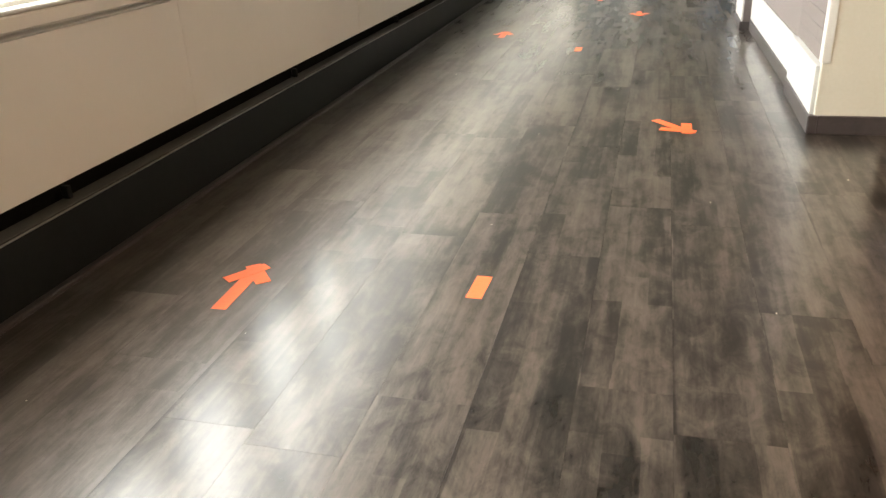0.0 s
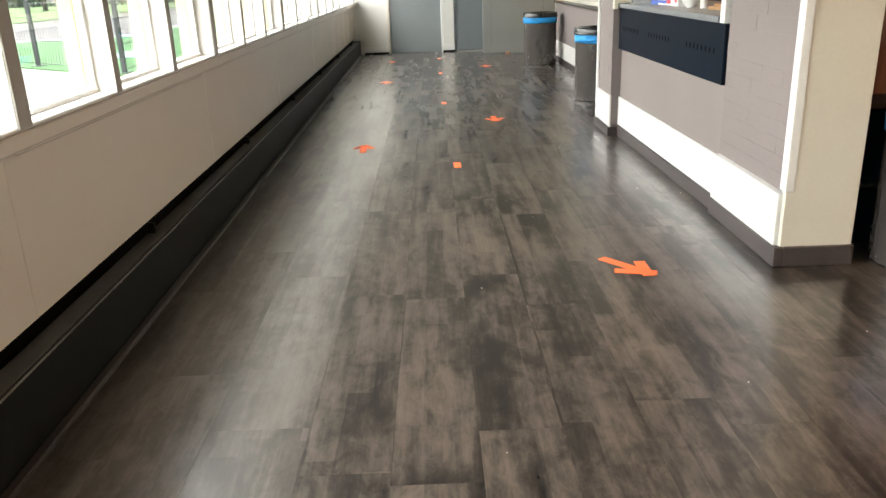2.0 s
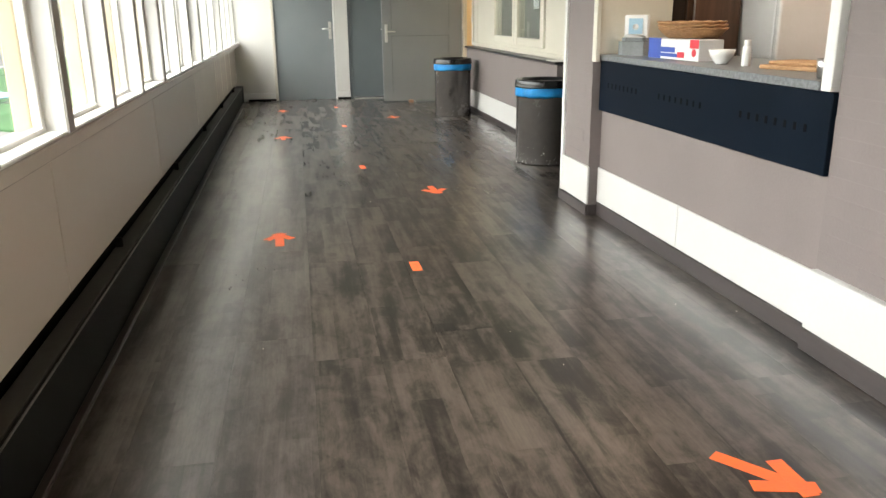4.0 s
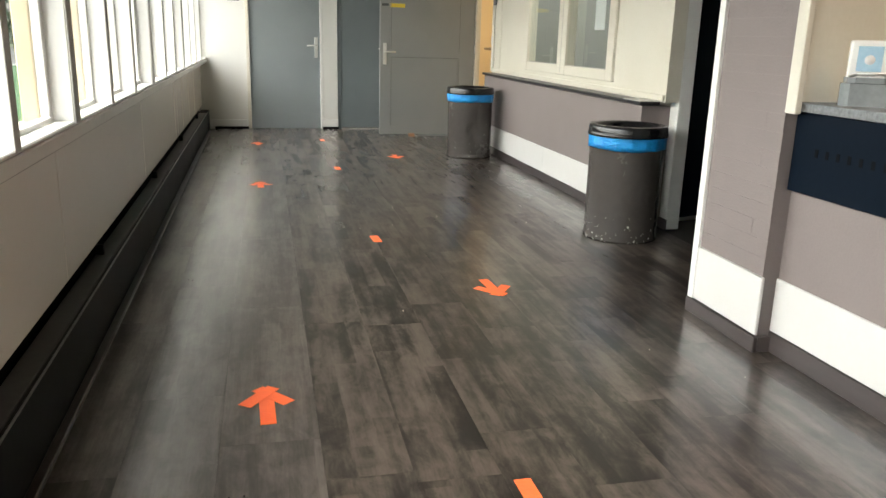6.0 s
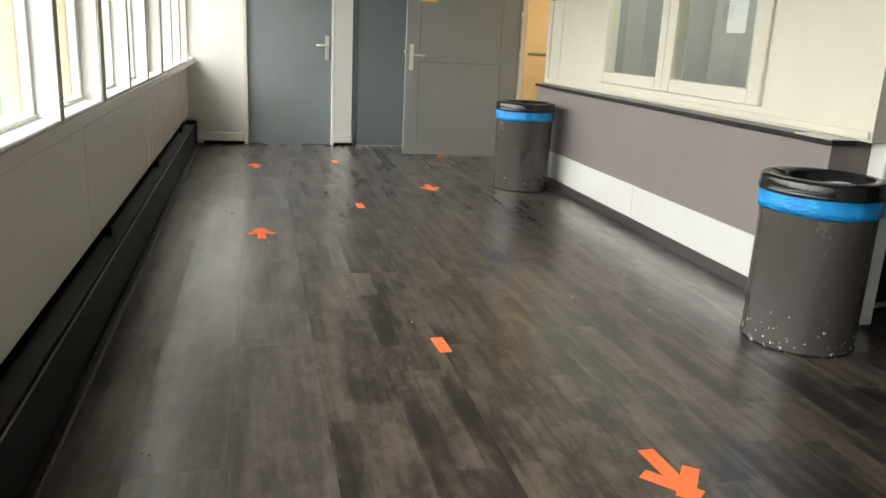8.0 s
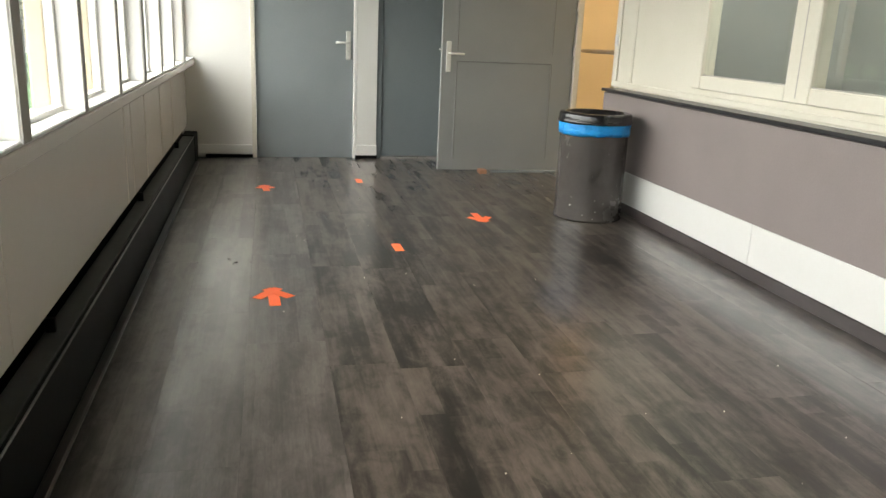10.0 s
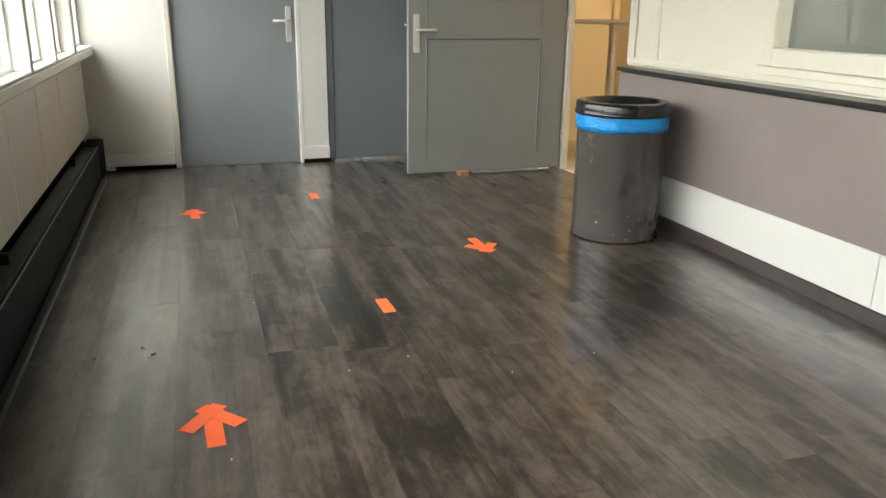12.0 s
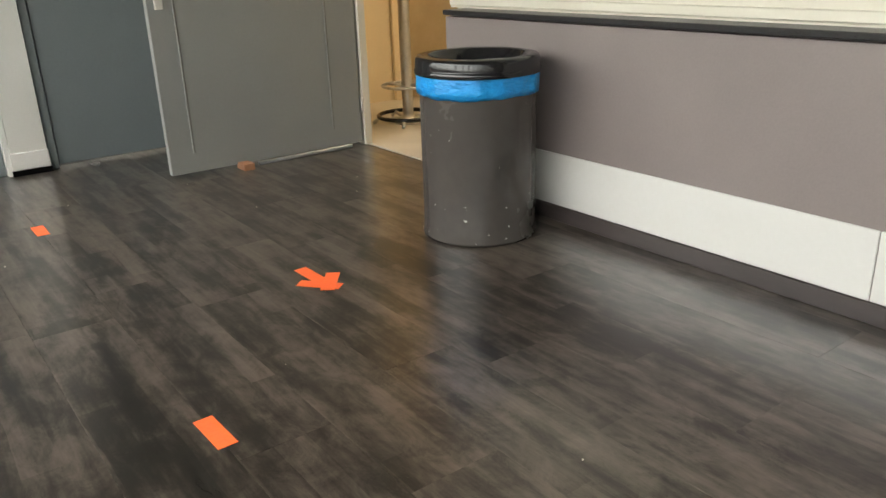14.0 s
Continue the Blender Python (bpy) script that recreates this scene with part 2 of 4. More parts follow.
M_ALU = material("satin_aluminium", (0.58, 0.57, 0.53), (0.66, 0.65, 0.61), rough=0.38, metal=0.25, scale=20, bump=0.02)
M_ORANGE = material("orange_tape", (0.80, 0.115, 0.030), (0.88, 0.145, 0.040), rough=0.45, scale=14, bump=0.10, fine=90, own=True)
M_BIN = bin_material("bin_lacquer", 0.635, 0.16)
M_BIN2 = bin_material("scarcely_chipped_bin_lacquer", 0.705, 0.02)
M_LID = material("black_gloss_plastic", (0.007, 0.007, 0.008), (0.011, 0.011, 0.012), rough=0.12, scale=6, bump=0.04, fine=20)
M_BAG = material("blue_bin_bag", (0.003, 0.21, 0.56), (0.008, 0.31, 0.72), rough=0.36, scale=9, bump=0.9, fine=34, stretch=(1, 1, 2.6))
M_CEIL = material("ceiling_panels", (0.40, 0.39, 0.37), (0.46, 0.45, 0.43), rough=0.8, scale=2)
M_GLASS = glass_material("clear_glass")
M_YELLOW = material("pale_yellow_wall", (0.74, 0.61, 0.40), (0.80, 0.67, 0.46), rough=0.6, scale=1.5, bump=0.04)
M_WOOD = material("red_brown_wood", (0.10, 0.032, 0.014), (0.19, 0.065, 0.028), rough=0.4, scale=5, stretch=(6, 6, 0.5))
M_BROWN = material("brown_cabinet_wood", (0.060, 0.030, 0.016), (0.110, 0.058, 0.032), rough=0.4, scale=5, stretch=(6, 6, 0.5))
M_TILE = material("pale_floor_tile", (0.50, 0.46, 0.38), (0.60, 0.56, 0.47), rough=0.35, scale=5)
M_TOP = material("speckled_grey_worktop", (0.10, 0.11, 0.115), (0.22, 0.23, 0.235), rough=0.35, scale=60, fine=220, bump=0.03)
M_ROOMGREY = material("grey_room_paint", (0.30, 0.31, 0.30), (0.36, 0.37, 0.36), rough=0.6, scale=1.2)
M_PAVE = material("concrete_paving", (0.1020, 0.0960, 0.0900), (0.1380, 0.1320, 0.1230), rough=0.8, scale=3, bump=0.2)
M_ROAD = material("asphalt", (0.0525, 0.0490, 0.0483), (0.0735, 0.0686, 0.0672), rough=0.85, scale=0.8, bump=0.2)
M_TURF = material("playground_turf", (0.0176, 0.0760, 0.0144), (0.0288, 0.1120, 0.0224), rough=0.9, scale=2.5, bump=0.4, fine=50)
M_GRASS = material("lawn_grass", (0.0480, 0.0960, 0.0160), (0.0800, 0.1440, 0.0280), rough=0.9, scale=0.4, bump=0.4, fine=30)
M_FENCE = material("dark_fence_steel", (0.020, 0.026, 0.026), (0.03, 0.038, 0.038), rough=0.5)
M_LEAF = material("leaves", (0.012, 0.034, 0.010), (0.034, 0.075, 0.020), rough=0.7, scale=0.8, bump=0)
M_BARK = material("bark", (0.05, 0.04, 0.03), (0.10, 0.08, 0.06), rough=0.9, scale=9, bump=0.5)
M_PAPER = material("white_paper", (0.70, 0.70, 0.69), (0.76, 0.76, 0.75), rough=0.7)
M_YTAPE = material("yellow_label", (0.72, 0.52, 0.04), (0.78, 0.58, 0.06), rough=0.5)
M_BLUE = material("blue_print", (0.03, 0.07, 0.33), (0.04, 0.09, 0.38), rough=0.5)
M_RED = material("red_print", (0.60, 0.03, 0.05), (0.66, 0.05, 0.06), rough=0.5)
M_WICKER = material("wicker", (0.34, 0.18, 0.08), (0.52, 0.31, 0.15), rough=0.6, scale=40, bump=0.5, stretch=(1, 1, 4))
M_DRIP = material("grey_clear_plastic", (0.16, 0.175, 0.18), (0.24, 0.255, 0.26), rough=0.2)
M_CERAMIC = material("white_ceramic", (0.76, 0.75, 0.72), (0.80, 0.79, 0.77), rough=0.2)
M_CLEAR = material("pale_blue_plastic", (0.30, 0.48, 0.62), (0.42, 0.60, 0.72), rough=0.25)
M_SIGN = material("dark_sign_plate", (0.045, 0.05, 0.052), (0.055, 0.06, 0.062), rough=0.4)
M_DIRT = material("dark_grit", (0.012, 0.010, 0.009), (0.03, 0.025, 0.02), rough=0.9)
M_CRUMB = material("pale_crumbs", (0.50, 0.46, 0.40), (0.62, 0.58, 0.50), rough=0.8)
M_LIT = bpy.data.materials.new("lamp_diffuser")
M_LIT.use_nodes = True
M_LIT.node_tree.nodes["Principled BSDF"].inputs["Emission Color"].default_value = (1.0, 0.75, 0.48, 1)
M_LIT.node_tree.nodes["Principled BSDF"].inputs["Emission Strength"].default_value = 2.0

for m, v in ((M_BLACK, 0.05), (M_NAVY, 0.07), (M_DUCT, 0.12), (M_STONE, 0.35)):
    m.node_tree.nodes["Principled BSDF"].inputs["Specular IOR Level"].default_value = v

# ---- building helpers ----
I4 = Matrix.Identity(4)


def bm_box(x0, x1, y0, y1, z0, z1, bevel=0.0, seg=1, bm=None):
    bm = bm or bmesh.new()
    r = bmesh.ops.create_cube(bm, size=1.0, matrix=Matrix.LocRotScale(((x0 + x1) / 2, (y0 + y1) / 2, (z0 + z1) / 2), None, (abs(x1 - x0), abs(y1 - y0), abs(z1 - z0))))
    if bevel:
        es = list({e for v in r["verts"] for e in v.link_edges})
        bmesh.ops.bevel(bm, geom=es, offset=bevel, segments=seg, affect="EDGES", profile=0.5)
    return bm


def bm_lathe(profile, n=48, wave=None, bm=None, cx=0.0, cy=0.0, close=False):
    """Turn (radius, height) pairs round the z axis."""
    bm = bm or bmesh.new()
    rings = []
    for r, z in profile:
        ring = []
        for k in range(n):
            a = 2 * math.pi * k / n
            rr, zz = wave(r, z, a) if wave else (r, z)
            ring.append(bm.verts.new((cx + rr * math.cos(a), cy + rr * math.sin(a), zz)))
        rings.append(ring)
    for a, b in zip(rings, rings[1:]):
        for k in range(n):
            f = bm.faces.new((a[k], a[(k + 1) % n], b[(k + 1) % n], b[k]))
            f.smooth = True
    if close:
        bm.faces.new(list(reversed(rings[0])))
        bm.faces.new(rings[-1])
    return bm


def bm_tube(points, radius, n=10, bm=None):
    """A round rod along a line of points."""
    bm = bm or bmesh.new()
    pts = [Vector(p) for p in points]
    rings = []
    for i, p in enumerate(pts):
        d = (pts[min(i + 1, len(pts) - 1)] - pts[max(i - 1, 0)]).normalized()
        u = d.orthogonal().normalized() if abs(d.z) > 0.9 else d.cross(Vector((0, 0, 1))).normalized()
        w = d.cross(u)
        rr = radius[i] if isinstance(radius, (list, tuple)) else radius
        rings.append([bm.verts.new(p + rr * (math.cos(2 * math.pi * k / n) * u + math.sin(2 * math.pi * k / n) * w)) for k in range(n)])
    for a, b in zip(rings, rings[1:]):
        for k in range(n):
            bm.faces.new((a[k], a[(k + 1) % n], b[(k + 1) % n], b[k])).smooth = True
    bm.faces.new(list(reversed(rings[0])))
    bm.faces.new(rings[-1])
    return bm


def bm_prism(outline, z0, z1, bm=None):
    """An outline of (x, y) corners raised from z0 to z1."""
    bm = bm or bmesh.new()
    lo = [bm.verts.new((x, y, z0)) for x, y in outline]
    hi = [bm.verts.new((x, y, z1)) for x, y in outline]
    bm.faces.new(list(reversed(lo)))
    bm.faces.new(hi)
    n = len(lo)
    for k in range(n):
        bm.faces.new((lo[k], lo[(k + 1) % n], hi[(k + 1) % n], hi[k]))
    return bm


def part(name, bm, mat, parent=None, label="", at=None):
    bmesh.ops.recalc_face_normals(bm, faces=bm.faces)
    me = bpy.data.meshes.new(name)
    bm.to_mesh(me)
    bm.free()
    me.materials.append(mat)
    ob = new(name, me)
    if parent:
        ob.parent = parent
    if at is not None:
        ob.matrix_basis = at
    if label:
        ob["label"] = label
    return ob


def thing(name, label, category, at=I4, group="", kind=""):
    ob = new(name)
    ob.empty_display_size = 0.1
    ob.matrix_basis = at
    return tagged(ob, label, category, group, kind)


def setting(name, bm, mat, label, category, at=None):
    return tagged(part(name, bm, mat, None, "", at), label, category, kind="structure")


# the window side stands a hair off square to the corridor
LEFT = Matrix.Translation((0, 6, 0)) @ Matrix.Rotation(0.006, 4, "Z") @ Matrix.Translation((0, -6, 0))
END_Y = 15.30
CEIL_Z = 3.1

# ---- large structure ----
setting("floor", bm_box(-1.95, 5.6, -2.6, 16.9, -0.12, -0.006), M_JOINT, "dark underlay below the vinyl plank floor", "floor")
setting("ceiling", bm_box(-2.3, 5.6, -2.6, 17.0, CEIL_Z, CEIL_Z + 0.2), M_CEIL, "plain grey ceiling above the corridor", "ceiling")
setting("wall_south", bm_box(-2.0, 5.6, -2.6, -2.45, 0, CEIL_Z), M_WHITE, "plain off-white wall closing the corridor", "wall")
setting("wall_far_east", bm_box(5.45, 5.6, -2.45, 16.9, 0, CEIL_Z), M_WHITE, "plain off-white outer wall", "wall")
setting("wall_north_outer", bm_box(-2.0, 5.45, 16.75, 16.9, 0, CEIL_Z), M_WHITE, "plain off-white outer wall behind the doors", "wall")

# window side: panel wall, posts, windows, duct
BAY, FIRST = 2.125, -0.45
SILL_Z, HEAD_Z = 0.86, 2.40
WX = -1.757
PX = -1.838
wall_w = setting("wall_west", bm_box(PX - 0.13, PX, -2.6, 15.32, 0.285, SILL_Z - 0.004), M_WALL, "off-white painted panel wall below the window band", "wall", LEFT)
# Shade of the gap behind the duct is put into this base's black.
setting("wall_west_base", bm_box(PX - 0.13, PX - 0.04, -2.6, 15.32, -0.1, 0.285), M_BLACK, "recessed wall base behind the duct, gap shade painted black", "wall", LEFT)
setting("wall_west_head", bm_box(WX - 0.17, WX, -2.6, 15.32, HEAD_Z, CEIL_Z), M_WHITE, "off-white wall strip above the windows", "wall", LEFT)
part("sill_rail", bm_box(PX, WX + 0.004, -2.6, 15.3, SILL_Z - 0.052, SILL_Z - 0.004, 0.005), M_WALL, wall_w)
for k in range(9):
    y0 = FIRST - BAY + k * BAY
    part("post", bm_box(WX - 0.11, WX + 0.003, y0 - 0.035, y0 + 0.035, SILL_Z - 0.003, HEAD_Z, 0.005), M_FRAME, wall_w, "white painted window post")
    # Front strip darker than the white post: its shade is in the colour.
    part("post_face", bm_box(WX + 0.0042, WX + 0.007, y0 - 0.036, y0 + 0.036, SILL_Z + 0.004, HEAD_Z, 0.001), M_POST, wall_w, "front of the window post with its shade painted taupe")
    if k < 8:
        part("panel_rail", bm_box(PX - 0.002, PX + 0.012, y0 + 0.06, y0 + BAY - 0.06, SILL_Z - 0.088, SILL_Z - 0.070, 0.006), M_WALL, wall_w)
        part("panel_seam", bm_box(PX - 0.001, PX + 0.002, y0 - 0.004, y0 + 0.004, 0.29, SILL_Z - 0.09), M_WALL, wall_w)
for y in (12.1, 12.8, 13.5, 14.2):
    part("batten", bm_box(PX - 0.001, PX + 0.003, y - 0.012, y + 0.012, 0.29, SILL_Z - 0.09, 0.003), M_WALL, wall_w)

for k in range(9):
    y0 = FIRST - BAY + k * BAY
    w = thing("window_%d" % (k + 1), "white-framed window of tall panes in the band", "window", LEFT, kind="structure")
    a, b = y0 + 0.035, min(y0 + BAY - 0.035, 15.30)
    panes = 3 if k < 8 else 1
    part("window_sill", bm_box(WX - 0.075, WX + 0.002, a, b, SILL_Z - 0.002, SILL_Z + 0.012, 0.004), M_FRAME, w)
    part("bottom_rail", bm_box(WX - 0.10, WX - 0.065, a, b, SILL_Z + 0.008, SILL_Z + 0.028, 0.003), M_FRAME, w)
    part("top_rail", bm_box(WX - 0.10, WX - 0.04, a, b, HEAD_Z - 0.06, HEAD_Z, 0.004), M_FRAME, w)
    part("outer_sill", bm_box(WX - 0.17, WX - 0.10, a, b, SILL_Z - 0.03, SILL_Z + 0.012, 0.004), M_CREAM, w)
    wide = (b - a) / panes
    for j in range(panes):
        p0, p1 = a + j * wide, a + (j + 1) * wide
        pane = part("pane", bm_box(WX - 0.084, WX - 0.080, p0 + 0.02, p1 - 0.02, SILL_Z + 0.024, HEAD_Z - 0.055), M_GLASS, w)
        pane.visible_shadow = False
        if j:
            part("mullion", bm_box(WX - 0.078, WX + 0.001, p0 - 0.016, p0 + 0.016, SILL_Z + 0.0, HEAD_Z, 0.004), M_FRAME, w)
            # Same painted shade on the mullion's room side.
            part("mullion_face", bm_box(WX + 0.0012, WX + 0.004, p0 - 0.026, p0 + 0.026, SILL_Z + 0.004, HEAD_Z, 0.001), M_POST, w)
        for q in (p0 + 0.012, p1 - 0.012):
            part("sash_stile", bm_box(WX - 0.10, WX - 0.068, q - 0.016, q + 0.016, SILL_Z + 0.02, HEAD_Z - 0.02, 0.004), M_FRAME, w)
        part("outer_fin", bm_box(WX - 0.158, WX - 0.102, p1 - 0.026, p1 + 0.026, SILL_Z - 0.02, HEAD_Z + 0.02, 0.005), M_CREAM, w, "cream outer window fin")

duct = thing("heating_duct", "anthracite metal heating duct along the window wall", "duct", LEFT)
part("front_panel", bm_box(-1.775, -1.757, -2.4, 15.0, 0.0, 0.228, 0.004), M_DUCT, duct)
part("top_panel", bm_box(-1.852, -1.776, -2.4, 15.0, 0.216, 0.2285, 0.003), M_DUCTTOP, duct, "paler grey top of the duct")
# Thin strip that paints the highlight along the worn ridge.
part("worn_bright_edge", bm_box(-1.7615, -1.7545, -2.4, 15.0, 0.2245, 0.2305, 0.002), M_EDGE, duct, "pale worn edge with a painted highlight")
part("end_box", bm_box(-1.858, -1.752, 15.0, 15.285, 0.0, 0.235, 0.004), M_DUCT, duct)
part("foot_strip", bm_box(-1.756, -1.722, -2.4, 14.99, -0.004, 0.016, 0.005), M_SKIRT, duct)
for k in range(9):
    part("bracket", bm_box(-1.845, -1.815, -0.9 + 1.9 * k, -0.88 + 1.9 * k, 0.229, 0.275, 0.003), M_DUCT, duct)

# end wall with two doors
setting("wall_north", bm_box(-1.95, -1.335, END_Y, END_Y + 0.14, 0, CEIL_Z), M_WHITE, "off-white wall beside the grey door", "wall")
setting("wall_north_pier", bm_box(-0.40, -0.217, END_Y - 0.01, END_Y + 0.14, 0, CEIL_Z), M_WHITE, "narrow off-white pier between two doors", "wall")
setting("wall_north_east", bm_box(0.80, 1.46, END_Y, END_Y + 0.14, 0, CEIL_Z), M_WHITE, "off-white wall behind the open door", "wall")
setting("wall_north_head", bm_box(-1.335, -0.40, END_Y + 0.002, END_Y + 0.14, 2.10, CEIL_Z), M_WHITE, "off-white wall above the grey door", "wall")
setting("wall_north_head_2", bm_box(-0.205, 0.80, END_Y + 0.002, END_Y + 0.14, 2.10, CEIL_Z), M_WHITE, "off-white wall above the second grey door", "wall")
bb = setting("baseboard_north", bm_box(-1.86, -1.345, END_Y - 0.014, END_Y, 0.03, 0.118, 0.004), M_FRAME, "white painted baseboard on a dark strip", "baseboard")
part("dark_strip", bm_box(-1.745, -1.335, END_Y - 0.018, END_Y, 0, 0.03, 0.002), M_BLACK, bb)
bb = setting("baseboard_pier", bm_box(-0.405, -0.213, END_Y - 0.026, END_Y - 0.01, 0.03, 0.125, 0.004), M_FRAME, "white painted baseboard on a dark strip", "baseboard")
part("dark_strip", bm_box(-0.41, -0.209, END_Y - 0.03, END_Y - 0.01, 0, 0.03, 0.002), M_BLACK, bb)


def handle_set(parent, x, y, z, way, mat, lever=0.115):
    """Backplate, spindle rose, lever and cylinder of a door handle on a face that looks to -y."""
    h = part("door_handle", bm_box(x - 0.021, x + 0.021, y - 0.010, y, z - 0.15, z + 0.10, 0.004, 2), mat, parent, "satin metal lever handle on a long plate")
    part("lever", bm_tube([(x, y - 0.008, z), (x, y - 0.045, z), (x + way * 0.018, y - 0.052, z), (x + way * lever, y - 0.052, z - 0.002)], 0.0095), mat, h)
    part("lock_cylinder", bm_tube([(x, y - 0.004, z - 0.072), (x, y - 0.016, z - 0.072)], 0.010), M_STEEL, h)
    return h


d1 = thing("door_1", "closed blue-grey flush door in a white frame", "door", kind="structure")
part("leaf", bm_box(-1.295, -0.435, END_Y + 0.016, END_Y + 0.056, 0.0015, 2.06, 0.003), M_DOOR, d1)
part("frame_left", bm_box(-1.335, -1.298, END_Y - 0.012, END_Y + 0.10, 0, 2.10, 0.004), M_IVORY, d1)
part("frame_right", bm_box(-0.432, -0.400, END_Y - 0.012, END_Y + 0.10, 0, 2.10, 0.004), M_FRAME, d1)
part("frame_head", bm_box(-1.335, -0.40, END_Y - 0.012, END_Y + 0.10, 2.062, 2.10, 0.004), M_FRAME, d1)
handle_set(d1, -0.480, END_Y + 0.016, 1.04, -1, M_ALU)

d2 = thing("door_2", "closed blue-grey flush door with painted shade in a white frame", "door", kind="structure")
# Leaf and left frame are darkened by colour to look shaded.
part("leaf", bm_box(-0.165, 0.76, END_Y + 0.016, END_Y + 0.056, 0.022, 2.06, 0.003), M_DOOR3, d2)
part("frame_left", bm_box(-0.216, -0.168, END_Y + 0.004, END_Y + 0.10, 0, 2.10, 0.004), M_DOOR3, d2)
part("frame_right", bm_box(0.763, 0.80, END_Y - 0.008, END_Y + 0.10, 0, 2.10, 0.004), M_FRAME, d2)
part("frame_head", bm_box(-0.205, 0.80, END_Y - 0.008, END_Y + 0.10, 2.062, 2.10, 0.004), M_FRAME, d2)

# wall with the wide open door, room with the yellow wall
DX = 1.395
setting("wall_east_end", bm_box(DX + 0.04, 1.475, 14.66, 15.75, 0, CEIL_Z), M_WHITE, "off-white wall piece beside the wide door", "wall")
setting("wall_east_head", bm_box(DX + 0.04, 1.56, 13.63, 14.66, 2.12, CEIL_Z), M_WHITE, "off-white wall above the wide door", "wall")
d3 = thing("door_3", "wide grey panelled door standing open on a wedge", "door", kind="structure")
Y3 = 14.585
part("leaf", bm_box(0.225, DX - 0.012, Y3, Y3 + 0.042, 0.022, 2.08, 0.003), M_DOOR2, d3)


# Dark colour stands in for shade in the door's panel grooves.
M_GROOVE = material("shadowed_groove_paint", (0.10, 0.10, 0.098), (0.14, 0.14, 0.137), rough=0.5)


def moulding(parent, x0, x1, z0, z1, y, top):
    """Worn beads up both sides of a door panel and across its head, with painted groove shade beside them."""
    for a in (x0, x1 - 0.008):
        part("panel_bead", bm_box(a, a + 0.008, y - 0.005, y + 0.001, z0, z1 - 0.009, 0.002), M_DOOR2, parent)
        part("groove_shade", bm_box(a + 0.0085, a + 0.0125, y - 0.0015, y + 0.001, z0, z1 - 0.009), M_GROOVE, parent)
    if top:
        part("panel_bead", bm_box(x0, x1, y - 0.005, y + 0.001, z1 - 0.008, z1, 0.002), M_DOOR2, parent)
        part("groove_shade", bm_box(x0, x1, y - 0.0015, y + 0.001, z1 - 0.014, z1 - 0.009), M_GROOVE, parent)


moulding(d3, 0.350, 1.192, 0.125, 0.948, Y3, True)
moulding(d3, 0.350, 1.192, 1.02, 1.96, Y3, False)
handle_set(d3, 0.283, Y3, 1.0, 1, M_ALU, 0.125)
part("latch_bolt", bm_tube([(0.226, Y3 + 0.021, 1.03), (0.208, Y3 + 0.021, 1.03)], 0.008), M_STEEL, d3)
part("frame_post", bm_box(DX, DX + 0.052, 14.575, 14.665, 0, 2.12, 0.005), M_IVORY, d3, "ivory gloss door post")
part("frame_post", bm_box(DX + 0.01, DX + 0.06, 13.632, 13.66, 0, 2.12, 0.005), M_IVORY, d3)
part("frame_head", bm_box(DX, DX + 0.06, 13.66, 14.575, 2.08, 2.12, 0.004), M_IVORY, d3)
for z in (0.24, 1.05, 1.42, 1.86):
    part("hinge", bm_tube([(DX - 0.006, Y3 - 0.006, z - 0.045), (DX - 0.006, Y3 - 0.006, z + 0.045)], 0.008), M_STEEL, d3)
tagged(part("yellow_label", bm_box(0.345, 0.52, Y3 - 0.003, Y3, 1.508, 1.552), M_YTAPE), "yellow paper strip stuck on the grey door", "label")
tagged(part("nameplate", bm_box(0.245, 0.325, Y3 - 0.004, Y3, 1.522, 1.55, 0.001), M_SIGN), "small dark plate stuck on the grey door", "sign")
wedge = thing("door_wedge", "reddish wooden wedge under the open door", "wedge")
part("wedge_block", bm_prism([(0.585, 14.50), (0.645, 14.50), (0.645, 14.60), (0.585, 14.60)], 0.0, 0.034), material("raw_wood", (0.28, 0.13, 0.07), (0.36, 0.19, 0.11), rough=0.7), wedge)
sweep = thing("door_sweep", "worn grey metal bar lying under the open door", "bar")
part("bar", bm_box(0.70, 1.30, 14.565, 14.583, 0.0, 0.022, 0.004), M_DRIP, sweep)

setting("room_floor", bm_box(DX + 0.03, 5.4, 13.63, 16.7, -0.005, 0.004), M_TILE, "pale tiled floor of the yellow room", "floor")
setting("wall_yellow", bm_box(1.475, 5.4, 15.75, 15.87, 0, CEIL_Z), M_YELLOW, "pale yellow lit wall of the next room", "wall")
setting("wall_yellow_side", bm_box(3.4, 3.52, 13.0, 15.75, 0, CEIL_Z), M_YELLOW, "pale yellow side wall of the next room", "wall")
rd = thing("door_6", "closed tan door in the yellow wall", "door", kind="structure")
part("leaf", bm_box(2.44, 3.32, 15.725, 15.748, 0.01, 2.05, 0.003), material("tan_door_paint", (0.36, 0.27, 0.15), (0.41, 0.31, 0.18), rough=0.5), rd)
part("frame", bm_box(2.385, 2.437, 15.715, 15.748, 0, 2.1, 0.003), M_YELLOW, rd)

# bin-side wall: low mauve wall with stone sill, ivory window wall above
BX = 1.235
setting("wall_east_low", bm_box(BX, 1.44, 9.74, 13.53, 0, 0.795), M_MAUVE, "low mauve-grey plastered wall under the sill", "wall")
